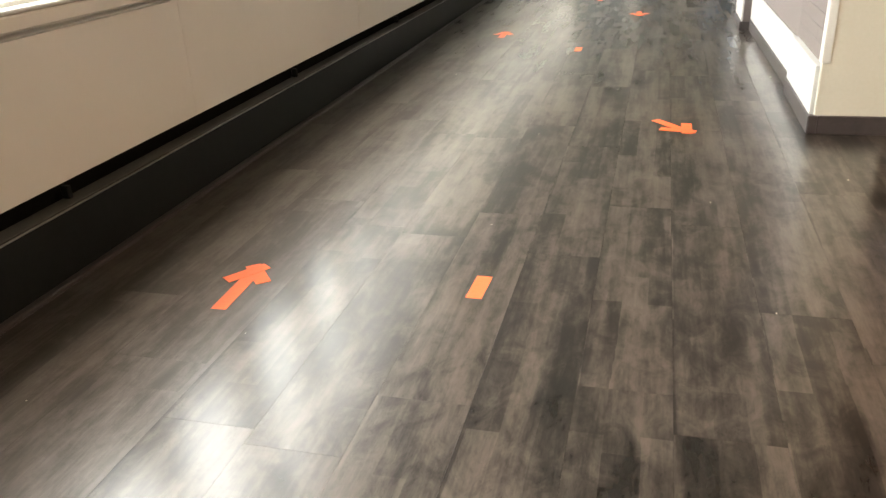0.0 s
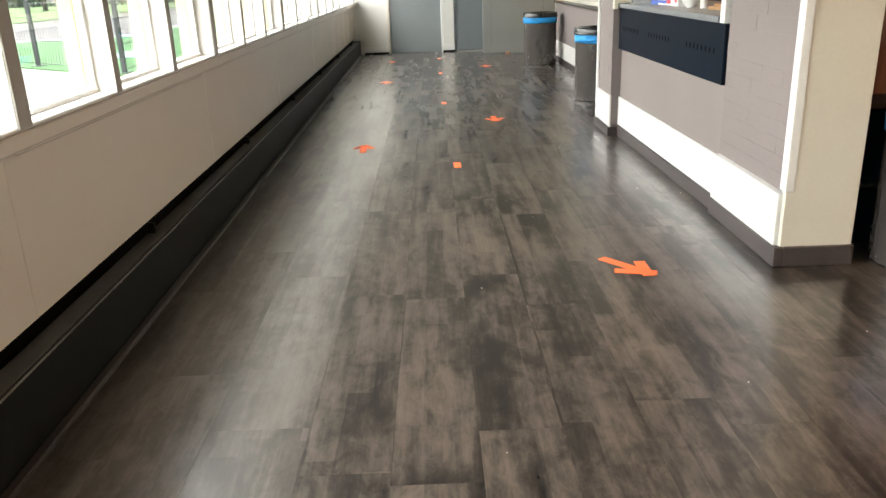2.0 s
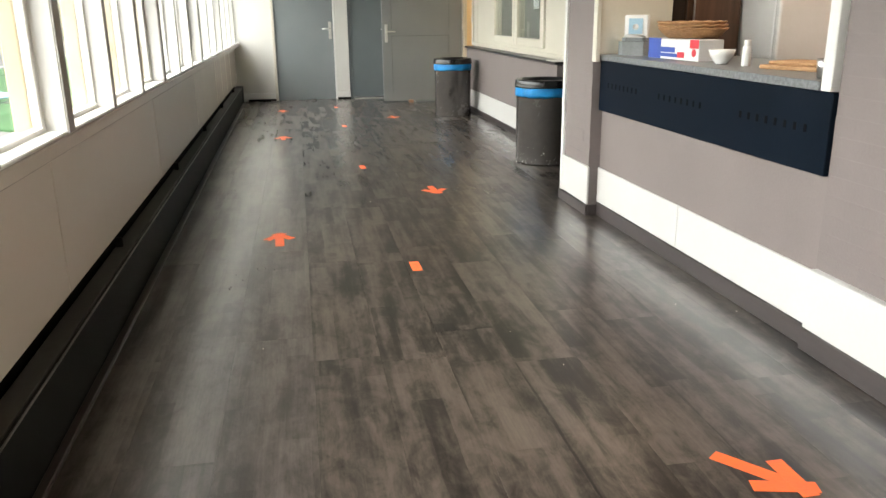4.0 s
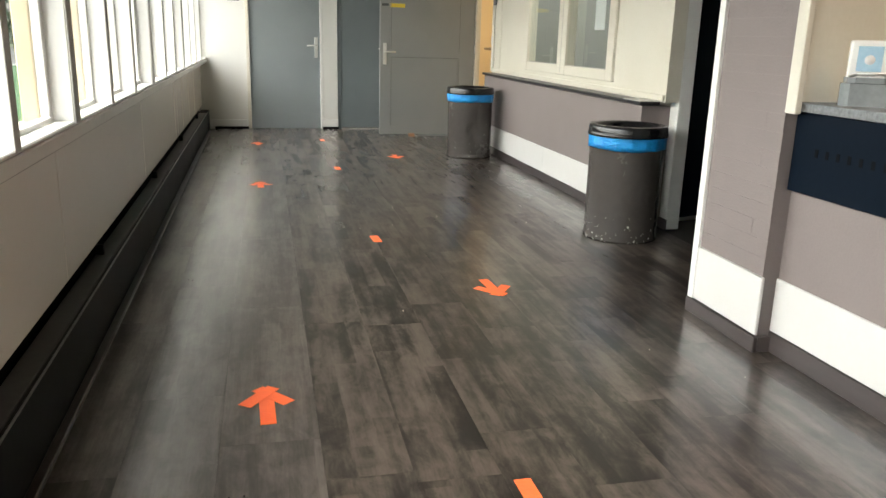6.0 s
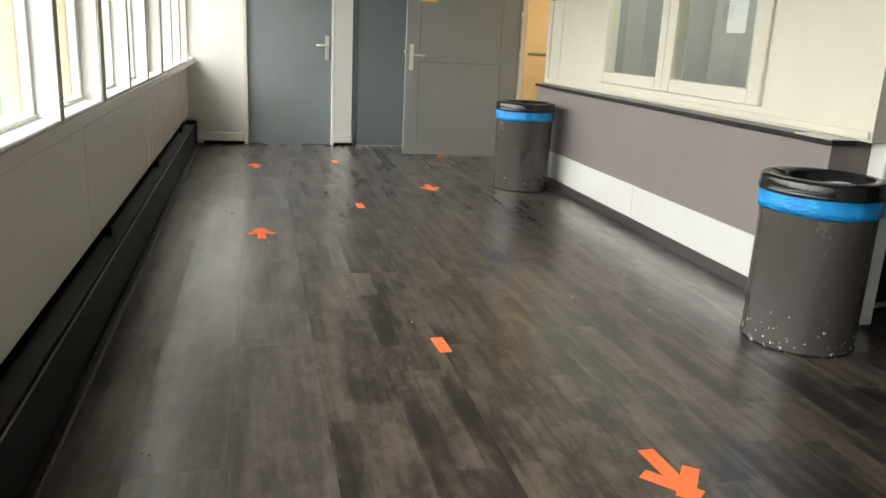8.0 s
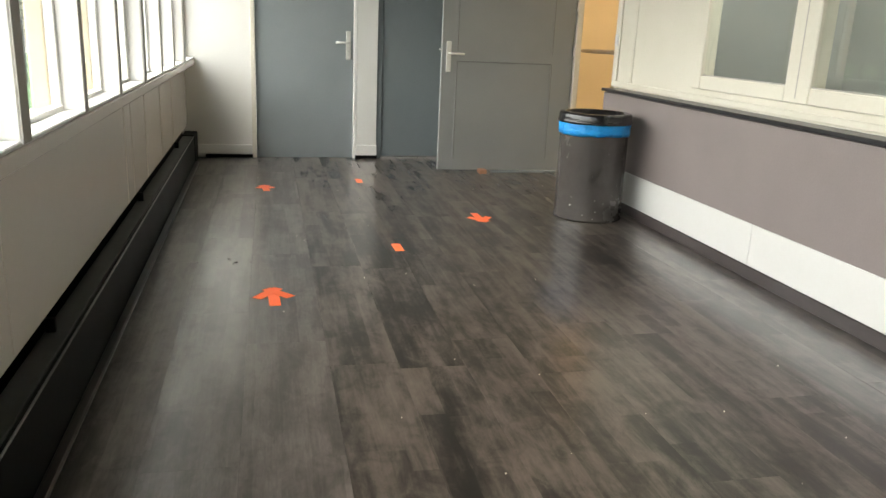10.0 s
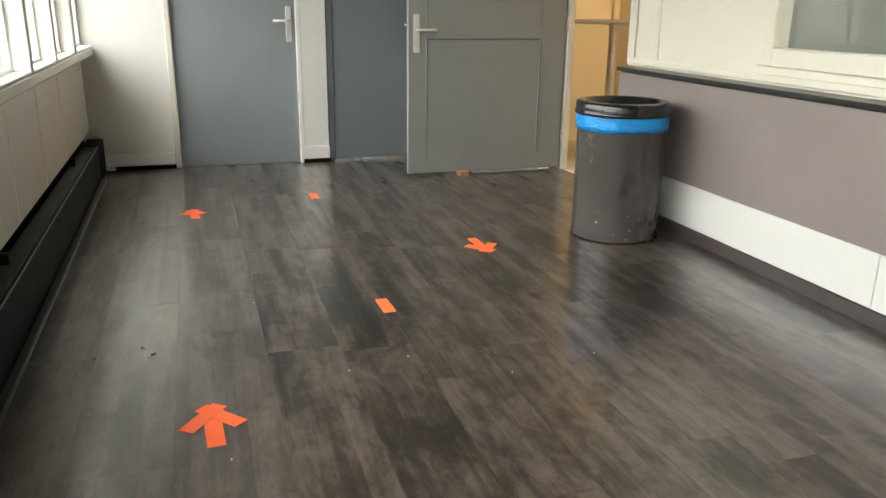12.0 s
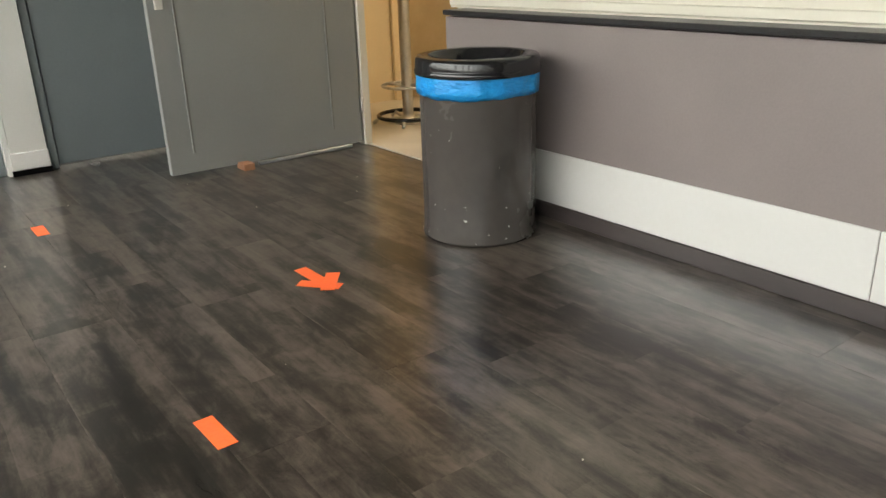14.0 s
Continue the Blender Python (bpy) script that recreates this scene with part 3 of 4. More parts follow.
for a, b in ((9.76, 11.509), (11.512, 13.53)):
    tagged(part("kick_panel", bm_box(BX - 0.008, BX - 0.001, a, b, 0.068, 0.285, 0.002), M_PLINTH), "white laminate kick panel on the mauve wall", "panel", group="kick panels", kind="structure")
setting("baseboard_east", bm_box(BX - 0.014, BX - 0.001, 9.74, 13.54, 0, 0.066, 0.003), M_SKIRT, "dark brown skirting below the white panel", "baseboard")
sillr = setting("window_sill_east", bm_box(BX - 0.035, 1.338, 9.70, 13.51, 0.803, 0.826, 0.006, 2), M_STONE, "dark stone sill on the low wall", "sill")
part("metal_cover", bm_box(BX - 0.038, 1.335, 9.70, 9.95, 0.824, 0.831, 0.002), M_ALU, sillr, "loose grey metal plate")
uw = setting("wall_east_upper", bm_box(1.335, 1.43, 12.44, 13.62, 0.826, CEIL_Z), M_IVORY, "ivory painted panel wall above the sill", "wall")
setting("wall_east_upper_2", bm_box(1.335, 1.43, 9.63, 10.42, 0.826, CEIL_Z), M_IVORY, "ivory painted panel wall above the sill", "wall")
setting("wall_east_upper_low", bm_box(1.335, 1.43, 10.42, 12.44, 0.826, 0.905), M_IVORY, "ivory painted strip below the window", "wall")
setting("wall_east_upper_head", bm_box(1.335, 1.43, 10.42, 12.44, 2.0, CEIL_Z), M_IVORY, "ivory painted strip above the window", "wall")
part("bottom_trim", bm_box(1.318, 1.334, 9.64, 13.61, 0.836, 0.872, 0.004), M_IVORY, uw)
part("corner_trim", bm_box(1.318, 1.334, 13.54, 13.61, 0.87, 2.6, 0.004), M_IVORY, uw)
part("inner_batten", bm_box(1.331, 1.334, 13.30, 13.33, 0.87, 2.6, 0.004), M_IVORY, uw)
wr = thing("window_east", "ivory-framed inner window with two panes", "window", kind="structure")
for a, b in ((10.42, 10.53), (11.355, 11.545), (12.345, 12.44)):
    part("stile", bm_box(1.310, 1.40, a, b, 0.906, 2.0, 0.006), M_IVORY, wr)
part("sash_gap", bm_box(1.3085, 1.3105, 11.447, 11.453, 0.93, 1.98), M_POST, wr, "thin joint between the two sashes")
for a, b in ((10.53, 11.355), (11.545, 12.345)):
    part("lower_rail", bm_box(1.312, 1.40, a, b, 0.906, 0.985, 0.005), M_IVORY, wr)
    part("upper_rail", bm_box(1.312, 1.40, a, b, 1.92, 2.0, 0.005), M_IVORY, wr)
    part("pane", bm_box(1.330, 1.334, a - 0.005, b + 0.005, 0.98, 1.925), M_GLASS, wr)
    part("glazing_bead", bm_box(1.322, 1.330, a, b, 0.985, 0.992, 0.002), M_POST, wr)
setting("wall_inner_room", bm_box(2.75, 2.85, 9.9, 13.0, 0, CEIL_Z), M_ROOMGREY, "grey wall of the room behind the inner window", "wall")
setting("wall_inner_room_side", bm_box(1.44, 3.4, 12.92, 13.0, 0, CEIL_Z), M_ROOMGREY, "grey side wall of the room behind the inner window", "wall")
setting("column_inner_room", bm_box(1.95, 2.12, 11.35, 11.5, 0, CEIL_Z), M_WHITE, "pale column behind the inner window", "column")
tagged(part("notice_paper", bm_box(1.337, 1.340, 10.66, 10.84, 1.27, 1.60), M_PAPER), "white notice paper stuck on the window", "paper")
tagged(part("light_switch", bm_box(1.312, 1.318, 13.555, 13.60, 1.12, 1.21, 0.003), M_PLINTH), "white plastic light switch", "switch")
tagged(part("door_sign", bm_box(1.309, 1.318, 13.45, 13.54, 1.53, 1.68, 0.002), M_SIGN), "small dark sign plate on the ivory wall", "sign")
sg = thing("toilet_sign", "dark grey square sign with white bars", "sign", pose(-1.465, END_Y, 1.62))
part("plate", bm_box(-0.07, 0.07, -0.006, -0.001, -0.075, 0.075, 0.002), M_SIGN, sg)
part("white_bar", bm_box(-0.02, 0.02, -0.009, -0.0065, -0.05, 0.01), M_PLINTH, sg)
part("white_bar", bm_box(-0.012, 0.012, -0.009, -0.0065, 0.02, 0.045), M_PLINTH, sg)

# recess with the dark folding doors between sill wall and counter pier
post = setting("door_post_white", bm_box(1.425, 1.520, 9.63, 9.73, 0, CEIL_Z, 0.006), M_FRAME, "white painted door post beside the bin", "post")
setting("wall_recess_back", bm_box(1.52, 5.45, 10.07, 10.17, 0.0, CEIL_Z), M_WHITE, "off-white wall in the dark recess", "wall")
setting("baseboard_recess", bm_box(1.56, 5.4, 10.055, 10.069, 0, 0.09, 0.002), M_SKIRT, "dark brown skirting in the recess", "baseboard")
part("post_skirt", bm_box(1.415, 1.425, 9.62, 9.73, 0, 0.07, 0.002), M_SKIRT, post)
d4 = thing("door_4", "navy-black door leaf folded open into the recess", "door", pose(1.535, 9.76, 0, 0, 0, 16), kind="structure")
part("leaf", bm_box(0, 0.86, -0.02, 0.02, 0.05, 2.1, 0.003), M_NAVY, d4)
part("sweep", bm_box(0, 0.86, -0.022, 0.022, 0.025, 0.05, 0.003), M_STEEL, d4, "worn metal bottom edge")
d5 = thing("door_5", "navy-black door leaf half open beside the pier", "door", pose(1.30, 9.03, 0, 0, 0, 5), kind="structure")
part("leaf", bm_box(0, 0.72, -0.02, 0.02, 0.022, 2.1, 0.003), M_NAVY, d5)
part("bottom_edge", bm_box(0, 0.72, -0.021, 0.021, 0.012, 0.022), M_ALU, d5)
part("pull_handle", bm_tube([(0.03, -0.02, 1.03), (0.02, -0.05, 1.04), (0.015, -0.055, 1.10), (0.02, -0.05, 1.16), (0.03, -0.02, 1.17)], 0.010), M_ALU, d5, "pale metal pull handle")

# counter wall
CX = 0.86
TURN = Matrix.Translation((CX, 5.53, 0)) @ Matrix.Rotation(radians(0.8), 4, "Z") @ Matrix.Translation((-CX, -5.53, 0))
setting("wall_counter_low", bm_box(CX + 0.012, 1.24, 5.53, 7.66, 0, 0.955), M_MAUVE, "mauve-grey plastered wall below the serving counter", "wall", TURN)
near = setting("wall_counter_near", bm_box(CX + 0.006, 1.158, 4.745, 5.53, 0, CEIL_Z), M_MAUVE, "mauve-grey painted brick wall beside the counter", "wall")
pier = setting("wall_counter_pier", bm_box(0.772, 1.24, 7.66, 8.13, 0, CEIL_Z), M_MAUVE, "mauve-grey painted brick pier beside the counter", "wall")
setting("wall_counter_head", bm_box(CX + 0.012, 1.24, 5.53, 7.66, 2.12, CEIL_Z), M_MAUVE, "mauve-grey wall above the serving opening", "wall")
setting("wall_end_face", bm_box(CX - 0.006, 1.163, 4.715, 4.745, 0.075, CEIL_Z, 0.004), M_IVORY, "ivory painted end face of the counter wall", "wall")
setting("corner_bead", bm_box(CX - 0.012, CX + 0.03, 4.708, 4.762, 0.33, CEIL_Z, 0.006, 2), M_FRAME, "white corner bead on the wall end", "trim")
setting("pier_end_face", bm_box(0.766, 1.245, 8.13, 8.16, 0.0, CEIL_Z, 0.004), M_FRAME, "white painted end of the brick pier", "trim")
setting("pier_corner_bead", bm_box(0.756, 0.778, 8.125, 8.168, 0.06, CEIL_Z, 0.004, 2), M_FRAME, "white corner bead on the pier", "trim")
for a, b, x in ((4.735, 5.528, CX - 0.026), (5.531, 6.593, CX - 0.002), (6.597, 7.655, CX - 0.002)):
    tagged(part("kick_panel", bm_box(x, CX + 0.009, a, b, 0.085, 0.315 if x < CX - 0.01 else 0.303, 0.003), M_PLINTH, at=None if a < 5 else TURN), "white laminate kick panel on the mauve wall", "panel", group="kick panels", kind="structure")
tagged(part("kick_panel", bm_box(0.758, 0.772, 7.645, 8.123, 0.07, 0.31, 0.003), M_PLINTH), "white laminate kick panel round the brick pier", "panel", group="kick panels", kind="structure")
setting("baseboard_near", bm_box(CX - 0.034, CX + 0.01, 4.70, 5.528, 0, 0.088, 0.004), M_SKIRT, "dark brown skirting standing proud", "baseboard")
setting("baseboard_end", bm_box(CX + 0.01, 1.168, 4.70, 4.716, 0, 0.088, 0.003), M_SKIRT, "dark brown skirting on the wall end", "baseboard")
setting("baseboard_counter", bm_box(CX - 0.008, CX + 0.008, 5.53, 7.65, 0, 0.083, 0.003), M_SKIRT, "dark brown skirting below the counter", "baseboard", TURN)
setting("baseboard_pier_east", bm_box(0.748, 0.768, 7.632, 8.165, 0, 0.066, 0.003), M_SKIRT, "dark brown skirting round the pier", "baseboard")
setting("baseboard_pier_return", bm_box(0.768, CX, 7.632, 7.650, 0, 0.066, 0.003), M_SKIRT, "dark brown skirting round the pier", "baseboard")

ctr = thing("serving_counter", "grey speckled serving counter with a navy steel apron", "counter", TURN)
part("worktop", bm_box(0.832, 1.46, 5.602, 7.70, 0.958, 0.992, 0.005, 2), M_TOP, ctr)
apron = part("apron", bm_box(CX - 0.014, CX + 0.011, 5.535, 7.655, 0.66, 0.956, 0.003), M_NAVY, ctr, "navy-black perforated steel apron")
for y in [7.52 - 0.055 * k for k in range(8)] + [6.86 - 0.06 * k for k in range(8)] + [6.10 - 0.062 * k for k in range(8)]:
    # Raised black tabs; the darkness of the slots is painted.
    part("vent_slot", bm_box(CX - 0.0155, CX - 0.0135, y - 0.008, y + 0.008, 0.803, 0.832), M_BLACK, apron)
part("jamb", bm_box(CX - 0.022, 1.158, 5.545, 5.60, 0.958, 2.12, 0.004), M_FRAME, ctr, "white opening jamb")
part("jamb", bm_box(CX - 0.07, CX - 0.04, 7.60, 7.658, 0.95, 2.12, 0.004), M_IVORY, ctr, "ivory opening jamb")
setting("kitchen_reveal", bm_box(CX - 0.07, 1.24, 7.62, 7.655, 0.993, CEIL_Z - 0.002), M_IVORY, "ivory side wall of the serving opening", "wall")

# kitchen behind the counter
setting("kitchen_wall_back", bm_box(2.9, 3.0, 5.47, 8.1, 0, CEIL_Z), M_WHITE, "off-white kitchen back wall", "wall")
setting("kitchen_wall_north", bm_box(1.245, 2.9, 8.0, 8.12, 0, CEIL_Z), M_WHITE, "off-white kitchen side wall", "wall")
kc = thing("tall_cabinet", "dark brown wooden kitchen cabinet with doors", "cabinet", pose(1.58, 7.88, 0, 0, 0, 90))
part("body", bm_box(-0.10, 0.115, -0.19, 0.18, 0.0, 2.3, 0.004), M_BROWN, kc)
dd = part("door", bm_box(-0.122, -0.101, -0.185, 0.175, 0.1, 2.26, 0.003), M_BROWN, kc)
part("handle", bm_tube([(-0.125, 0.14, 1.1), (-0.145, 0.14, 1.12), (-0.145, 0.14, 1.3), (-0.125, 0.14, 1.32)], 0.006), M_STEEL, dd)
fr = thing("refrigerator", "white refrigerator with a split door", "refrigerator", pose(2.08, 7.66, 0, 0, 0, 90))
part("body", bm_box(-0.25, 0.3, -0.30, 0.30, 0.02, 1.75, 0.01, 2), M_CERAMIC, fr)
part("upper_door", bm_box(-0.30, -0.252, -0.30, 0.30, 1.33, 1.75, 0.012, 2), M_CERAMIC, fr)
part("lower_door", bm_box(-0.30, -0.252, -0.30, 0.30, 0.10, 1.32, 0.012, 2), M_CERAMIC, fr)
kc2 = thing("tall_cabinet", "reddish brown wooden kitchen cabinet", "cabinet", pose(2.45, 5.96, 0))
part("body", bm_box(-0.28, 0.3, -0.46, 0.46, 0.0, 2.2, 0.004), M_WOOD, kc2)
for a in (-0.455, 0.005):
    part("door", bm_box(-0.302, -0.281, a, a + 0.45, 0.1, 2.16, 0.003), M_WOOD, kc2)

copy_thing(kc2, pose(2.45, 6.89, 0))

# things on the counter
TOP = 0.992
dsp = thing("soap_dispenser", "white gel dispenser with a pale blue label", "dispenser", pose(0.965, 7.50, TOP, 0, 0, -35))
part("backplate", bm_box(-0.070, 0.070, 0.0, 0.04, 0.03, 0.225, 0.008, 2), M_CERAMIC, dsp)
part("reservoir", bm_prism([(-0.088, 0.0), (-0.088, -0.052), (-0.060, -0.078), (0.060, -0.078), (0.088, -0.052), (0.088, 0.0)], 0.0, 0.078), M_DRIP, dsp, "grey plastic drip housing")
part("cover", bm_prism([(-0.078, -0.001), (-0.070, -0.048), (-0.045, -0.066), (0.045, -0.066), (0.070, -0.048), (0.078, -0.001)], 0.0795, 0.098), M_DRIP, dsp)
part("blue_label", bm_box(-0.044, 0.036, -0.004, -0.0005, 0.118, 0.205, 0.001), M_CLEAR, dsp)
part("drop_mark", bm_lathe([(0.001, -0.002), (0.017, -0.002), (0.017, 0.0), (0.001, 0.0)], 20), M_PAPER, dsp, at=pose(-0.004, -0.0045, 0.158, 90))
part("lever_arm", bm_tube([(-0.060, -0.03, 0.100), (-0.04, -0.07, 0.112), (0.04, -0.07, 0.112), (0.060, -0.03, 0.100)], 0.006), M_STEEL, dsp)
bx = thing("carton_box", "blue, white and red carton box on the counter", "box", pose(1.03, 7.02, TOP, 0, 0, 4))
part("carton", bm_box(-0.07, 0.07, -0.25, 0.25, 0, 0.105, 0.003), M_PAPER, bx)
part("blue_end", bm_box(-0.0725, -0.0703, 0.12, 0.25, 0, 0.105), M_BLUE, bx)
part("blue_bar", bm_box(-0.0735, -0.0727, -0.03, 0.17, 0.035, 0.062), M_BLUE, bx)
part("blue_wave", bm_box(-0.0728, -0.0706, -0.05, 0.118, 0.012, 0.03), M_BLUE, bx)
part("red_bar", bm_box(-0.0735, -0.0706, -0.12, -0.055, 0.012, 0.04), M_RED, bx)
part("red_corner", bm_prism([(-0.0730, -0.25), (-0.0706, -0.25), (-0.0706, -0.17), (-0.0730, -0.17)], 0.062, 0.105), M_RED, bx)
part("red_drop", bm_tube([(-0.0726, -0.21, 0.04), (-0.0704, -0.21, 0.04)], 0.02, 12), M_RED, bx)
bk = thing("bread_basket", "stack of brown wicker bread baskets on the carton", "basket", pose(1.06, 7.0, TOP + 0.105))


def weave(r, z, a):
    return r + 0.003 * math.sin(28 * a + z * 500), z + 0.002 * math.sin(14 * a)


for k in range(3):
    part("basket", bm_lathe([(0.02, 0.004), (0.12, 0.004), (0.14, 0.015), (0.168, 0.045), (0.178, 0.052), (0.170, 0.055), (0.148, 0.035), (0.12, 0.014), (0.02, 0.012)], 64, weave), M_WICKER, bk, at=pose(0, 0.01 * k, 0.016 * k))
bw = thing("bowl", "white ceramic bowl on the counter", "bowl", pose(1.0, 6.58, TOP) @ Matrix.Scale(0.75, 4))
part("bowl_body", bm_lathe([(0.001, 0.0), (0.035, 0.0), (0.04, 0.008), (0.07, 0.05), (0.083, 0.088), (0.079, 0.089), (0.064, 0.052), (0.035, 0.014), (0.001, 0.012)], 40), M_CERAMIC, bw)
bo = thing("spice_bottle", "white plastic bottle with a grey cap", "bottle", pose(1.02, 6.40, TOP) @ Matrix.Scale(0.8, 4))
part("bottle_body", bm_lathe([(0.001, 0), (0.024, 0), (0.026, 0.01), (0.026, 0.095), (0.018, 0.115), (0.001, 0.116)], 24), M_CERAMIC, bo)
part("cap", bm_lathe([(0.02, 0.108), (0.02, 0.142), (0.016, 0.146), (0.001, 0.146)], 24), M_ALU, bo)
bd = thing("wooden_board", "pale wooden boards lying on the counter", "board", pose(1.15, 6.12, TOP, 0, 0, 20))
part("board", bm_box(-0.11, 0.11, -0.17, 0.17, 0, 0.018, 0.004), M_WICKER, bd)
part("board", bm_box(-0.09, 0.10, -0.15, 0.14, 0.019, 0.034, 0.004), M_WICKER, bd)
tp = thing("metal_cup", "small shiny steel cup on the counter", "cup", pose(0.93, 5.72, TOP))
part("cup_body", bm_lathe([(0.001, 0), (0.022, 0), (0.028, 0.07), (0.026, 0.071), (0.02, 0.005), (0.001, 0.004)], 24), M_STEEL, tp)

# bins
def bin_dent(r, z, a):
    d = math.exp(-(((a - 4.50) / 0.20) ** 2 + ((z - 0.28) / 0.05) ** 2)) + 0.7 * math.exp(-(((a - 4.68) / 0.14) ** 2 + ((z - 0.21) / 0.04) ** 2))
    d += 0.5 * math.exp(-(((a - 4.85) / 0.13) ** 2 + ((z - 0.42) / 0.14) ** 2)) - 0.35 * math.exp(-(((a - 4.30) / 0.10) ** 2 + ((z - 0.30) / 0.05) ** 2))
    d += 0.35 * math.exp(-(((a - 4.62) / 0.07) ** 2 + ((z - 0.33) / 0.03) ** 2)) + 0.4 * math.exp(-(((a - 4.78) / 0.08) ** 2 + ((z - 0.15) / 0.03) ** 2)) - 0.3 * math.exp(-(((a - 4.56) / 0.06) ** 2 + ((z - 0.24) / 0.02) ** 2))
    return r * (1 - 0.10 * d), z


def bag_wave(r, z, a):
    return r + 0.0025 * math.sin(17 * a + 2) + 0.002 * math.sin(31 * a + 40 * z), z + (0.003 * math.sin(3 * a) + 0.0015 * math.sin(11 * a) if z < 0.59 else 0)


def waste_bin(at, label, dented):
    b = thing("waste_bin", label, "bin", at, group="grey waste bins")
    steps = [(0.225, z / 80) for z in range(4, 50)]
    part("body", bm_lathe([(0.001, 0.006), (0.219, 0.006), (0.228, 0.0), (0.230, 0.012), (0.226, 0.024)] + steps + [(0.226, 0.63)], 144, bin_dent if dented else None), M_BIN2 if dented else M_BIN, b)
    part("bin_bag", bm_lathe([(0.226, 0.566), (0.232, 0.562), (0.233, 0.59), (0.234, 0.625), (0.233, 0.645), (0.22, 0.652)], 96, bag_wave), M_BAG, b, "blue bin bag folded over the rim")
    part("lid", bm_lathe([(0.232, 0.640), (0.2415, 0.637), (0.243, 0.640), (0.2435, 0.655), (0.240, 0.658), (0.2395, 0.662), (0.2385, 0.688), (0.235, 0.698), (0.230, 0.7015), (0.208, 0.7045), (0.190, 0.703), (0.186, 0.700), (0.168, 0.680), (0.158, 0.650), (0.150, 0.52)], 72), M_LID, b, "black plastic ring lid with a round hole")
    return b


waste_bin(pose(0.925, 12.93, 0), "dented grey-brown metal waste bin beside the sill wall", True)
waste_bin(pose(1.05, 9.53, 0, 0, 0, 40), "grey-brown metal waste bin with chipped foot by the door post", False)
waste_bin(pose(1.50, 4.72, 0, 0, 0, 200), "grey-brown metal waste bin beside the wall end", False)

# standing table in the yellow room
tb = thing("standing_table", "round standing table on a steel pole with foot ring", "table", pose(1.955, 14.93, 0.004))
part("tabletop", bm_lathe([(0.001, 1.035), (0.33, 1.035), (0.34, 1.045), (0.34, 1.06), (0.33, 1.065), (0.001, 1.065)], 48), material("grey_laminate", (0.30, 0.25, 0.20), (0.36, 0.31, 0.25), rough=0.4), tb, "grey-brown round tabletop")
part("pole", bm_lathe([(0.036, 0.03), (0.036, 1.02), (0.09, 1.034), (0.001, 1.035)], 24), M_STEEL, tb)
part("foot_ring", bm_tube([(0.16 * math.cos(k * math.pi / 16), 0.16 * math.sin(k * math.pi / 16), 0.25) for k in range(33)], 0.011, 8), M_STEEL, tb)
for k in range(4):
    a = 0.4 + k * math.pi / 2
    part("ring_spoke", bm_tube([(0.03 * math.cos(a), 0.03 * math.sin(a), 0.25), (0.16 * math.cos(a), 0.16 * math.sin(a), 0.25)], 0.007, 8), M_STEEL, tb)
part("base_ring", bm_tube([(0.20 * math.cos(k * math.pi / 16), 0.20 * math.sin(k * math.pi / 16), 0.05) for k in range(33)], 0.014, 8), M_LID, tb, "dark base ring")
part("base_hub", bm_lathe([(0.001, 0.0), (0.09, 0.0), (0.09, 0.012), (0.05, 0.03), (0.036, 0.06)], 24), M_STEEL, tb)
for k in range(5):
    a = 0.2 + k * 2 * math.pi / 5
    part("base_foot", bm_tube([(0.05 * math.cos(a), 0.05 * math.sin(a), 0.03), (0.20 * math.cos(a), 0.20 * math.sin(a), 0.045), (0.24 * math.cos(a), 0.24 * math.sin(a), 0.012)], 0.012, 8), M_STEEL, tb)

# side hall beside the start of the corridor
setting("wall_hall_back", bm_box(1.162, 5.45, 5.35, 5.47, 0, CEIL_Z), M_WOOD, "red-brown wooden panel wall in the side hall", "wall")
hc = thing("low_cabinet", "black low cabinet before the wooden wall", "cabinet", pose(2.4, 5.15, 0))
part("body", bm_box(-1.1, 1.4, -0.2, 0.19, 0.0, 0.62, 0.005), M_NAVY, hc)
part("pale_edge", bm_box(-1.1, 1.4, -0.203, -0.198, 0.27, 0.29), M_STEEL, hc)
# Unseen fixtures with glowing diffusers, added where the room lamps hang.
for n, x, y, z in (("hall_light", 2.6, 2.6, 2.95), ("room_light", 2.85, 14.1, 2.95), ("kitchen_light", 1.9, 6.5, 2.95), ("inner_light", 1.75, 11.6, 2.95)):
    cl = thing("ceiling_light", "unseen round ceiling light added with a warm white diffuser", "lamp", pose(x, y, z), group="ceiling lights")
    part("mount", bm_lathe([(0.001, 0.15), (0.1, 0.15), (0.1, 0.05), (0.001, 0.05)], 24), M_FRAME, cl)
    part("diffuser", bm_lathe([(0.001, 0.012), (0.22, 0.012), (0.25, 0.03), (0.25, 0.05), (0.001, 0.05)], 32), M_LIT, cl)

# orange tape on the floor
def tape_strip(name, parent, x0, y0, x1, y1, w, z):
    d = Vector((x1 - x0, y1 - y0, 0)).normalized()
    s = Vector((-d.y, d.x, 0)) * (w / 2)
    a, b = Vector((x0, y0, 0)), Vector((x1, y1, 0))
    return part(name, bm_prism([tuple((a - s).xy), tuple((b - s).xy), tuple((b + s).xy), tuple((a + s).xy)], z, z + 0.0008), M_ORANGE, parent)


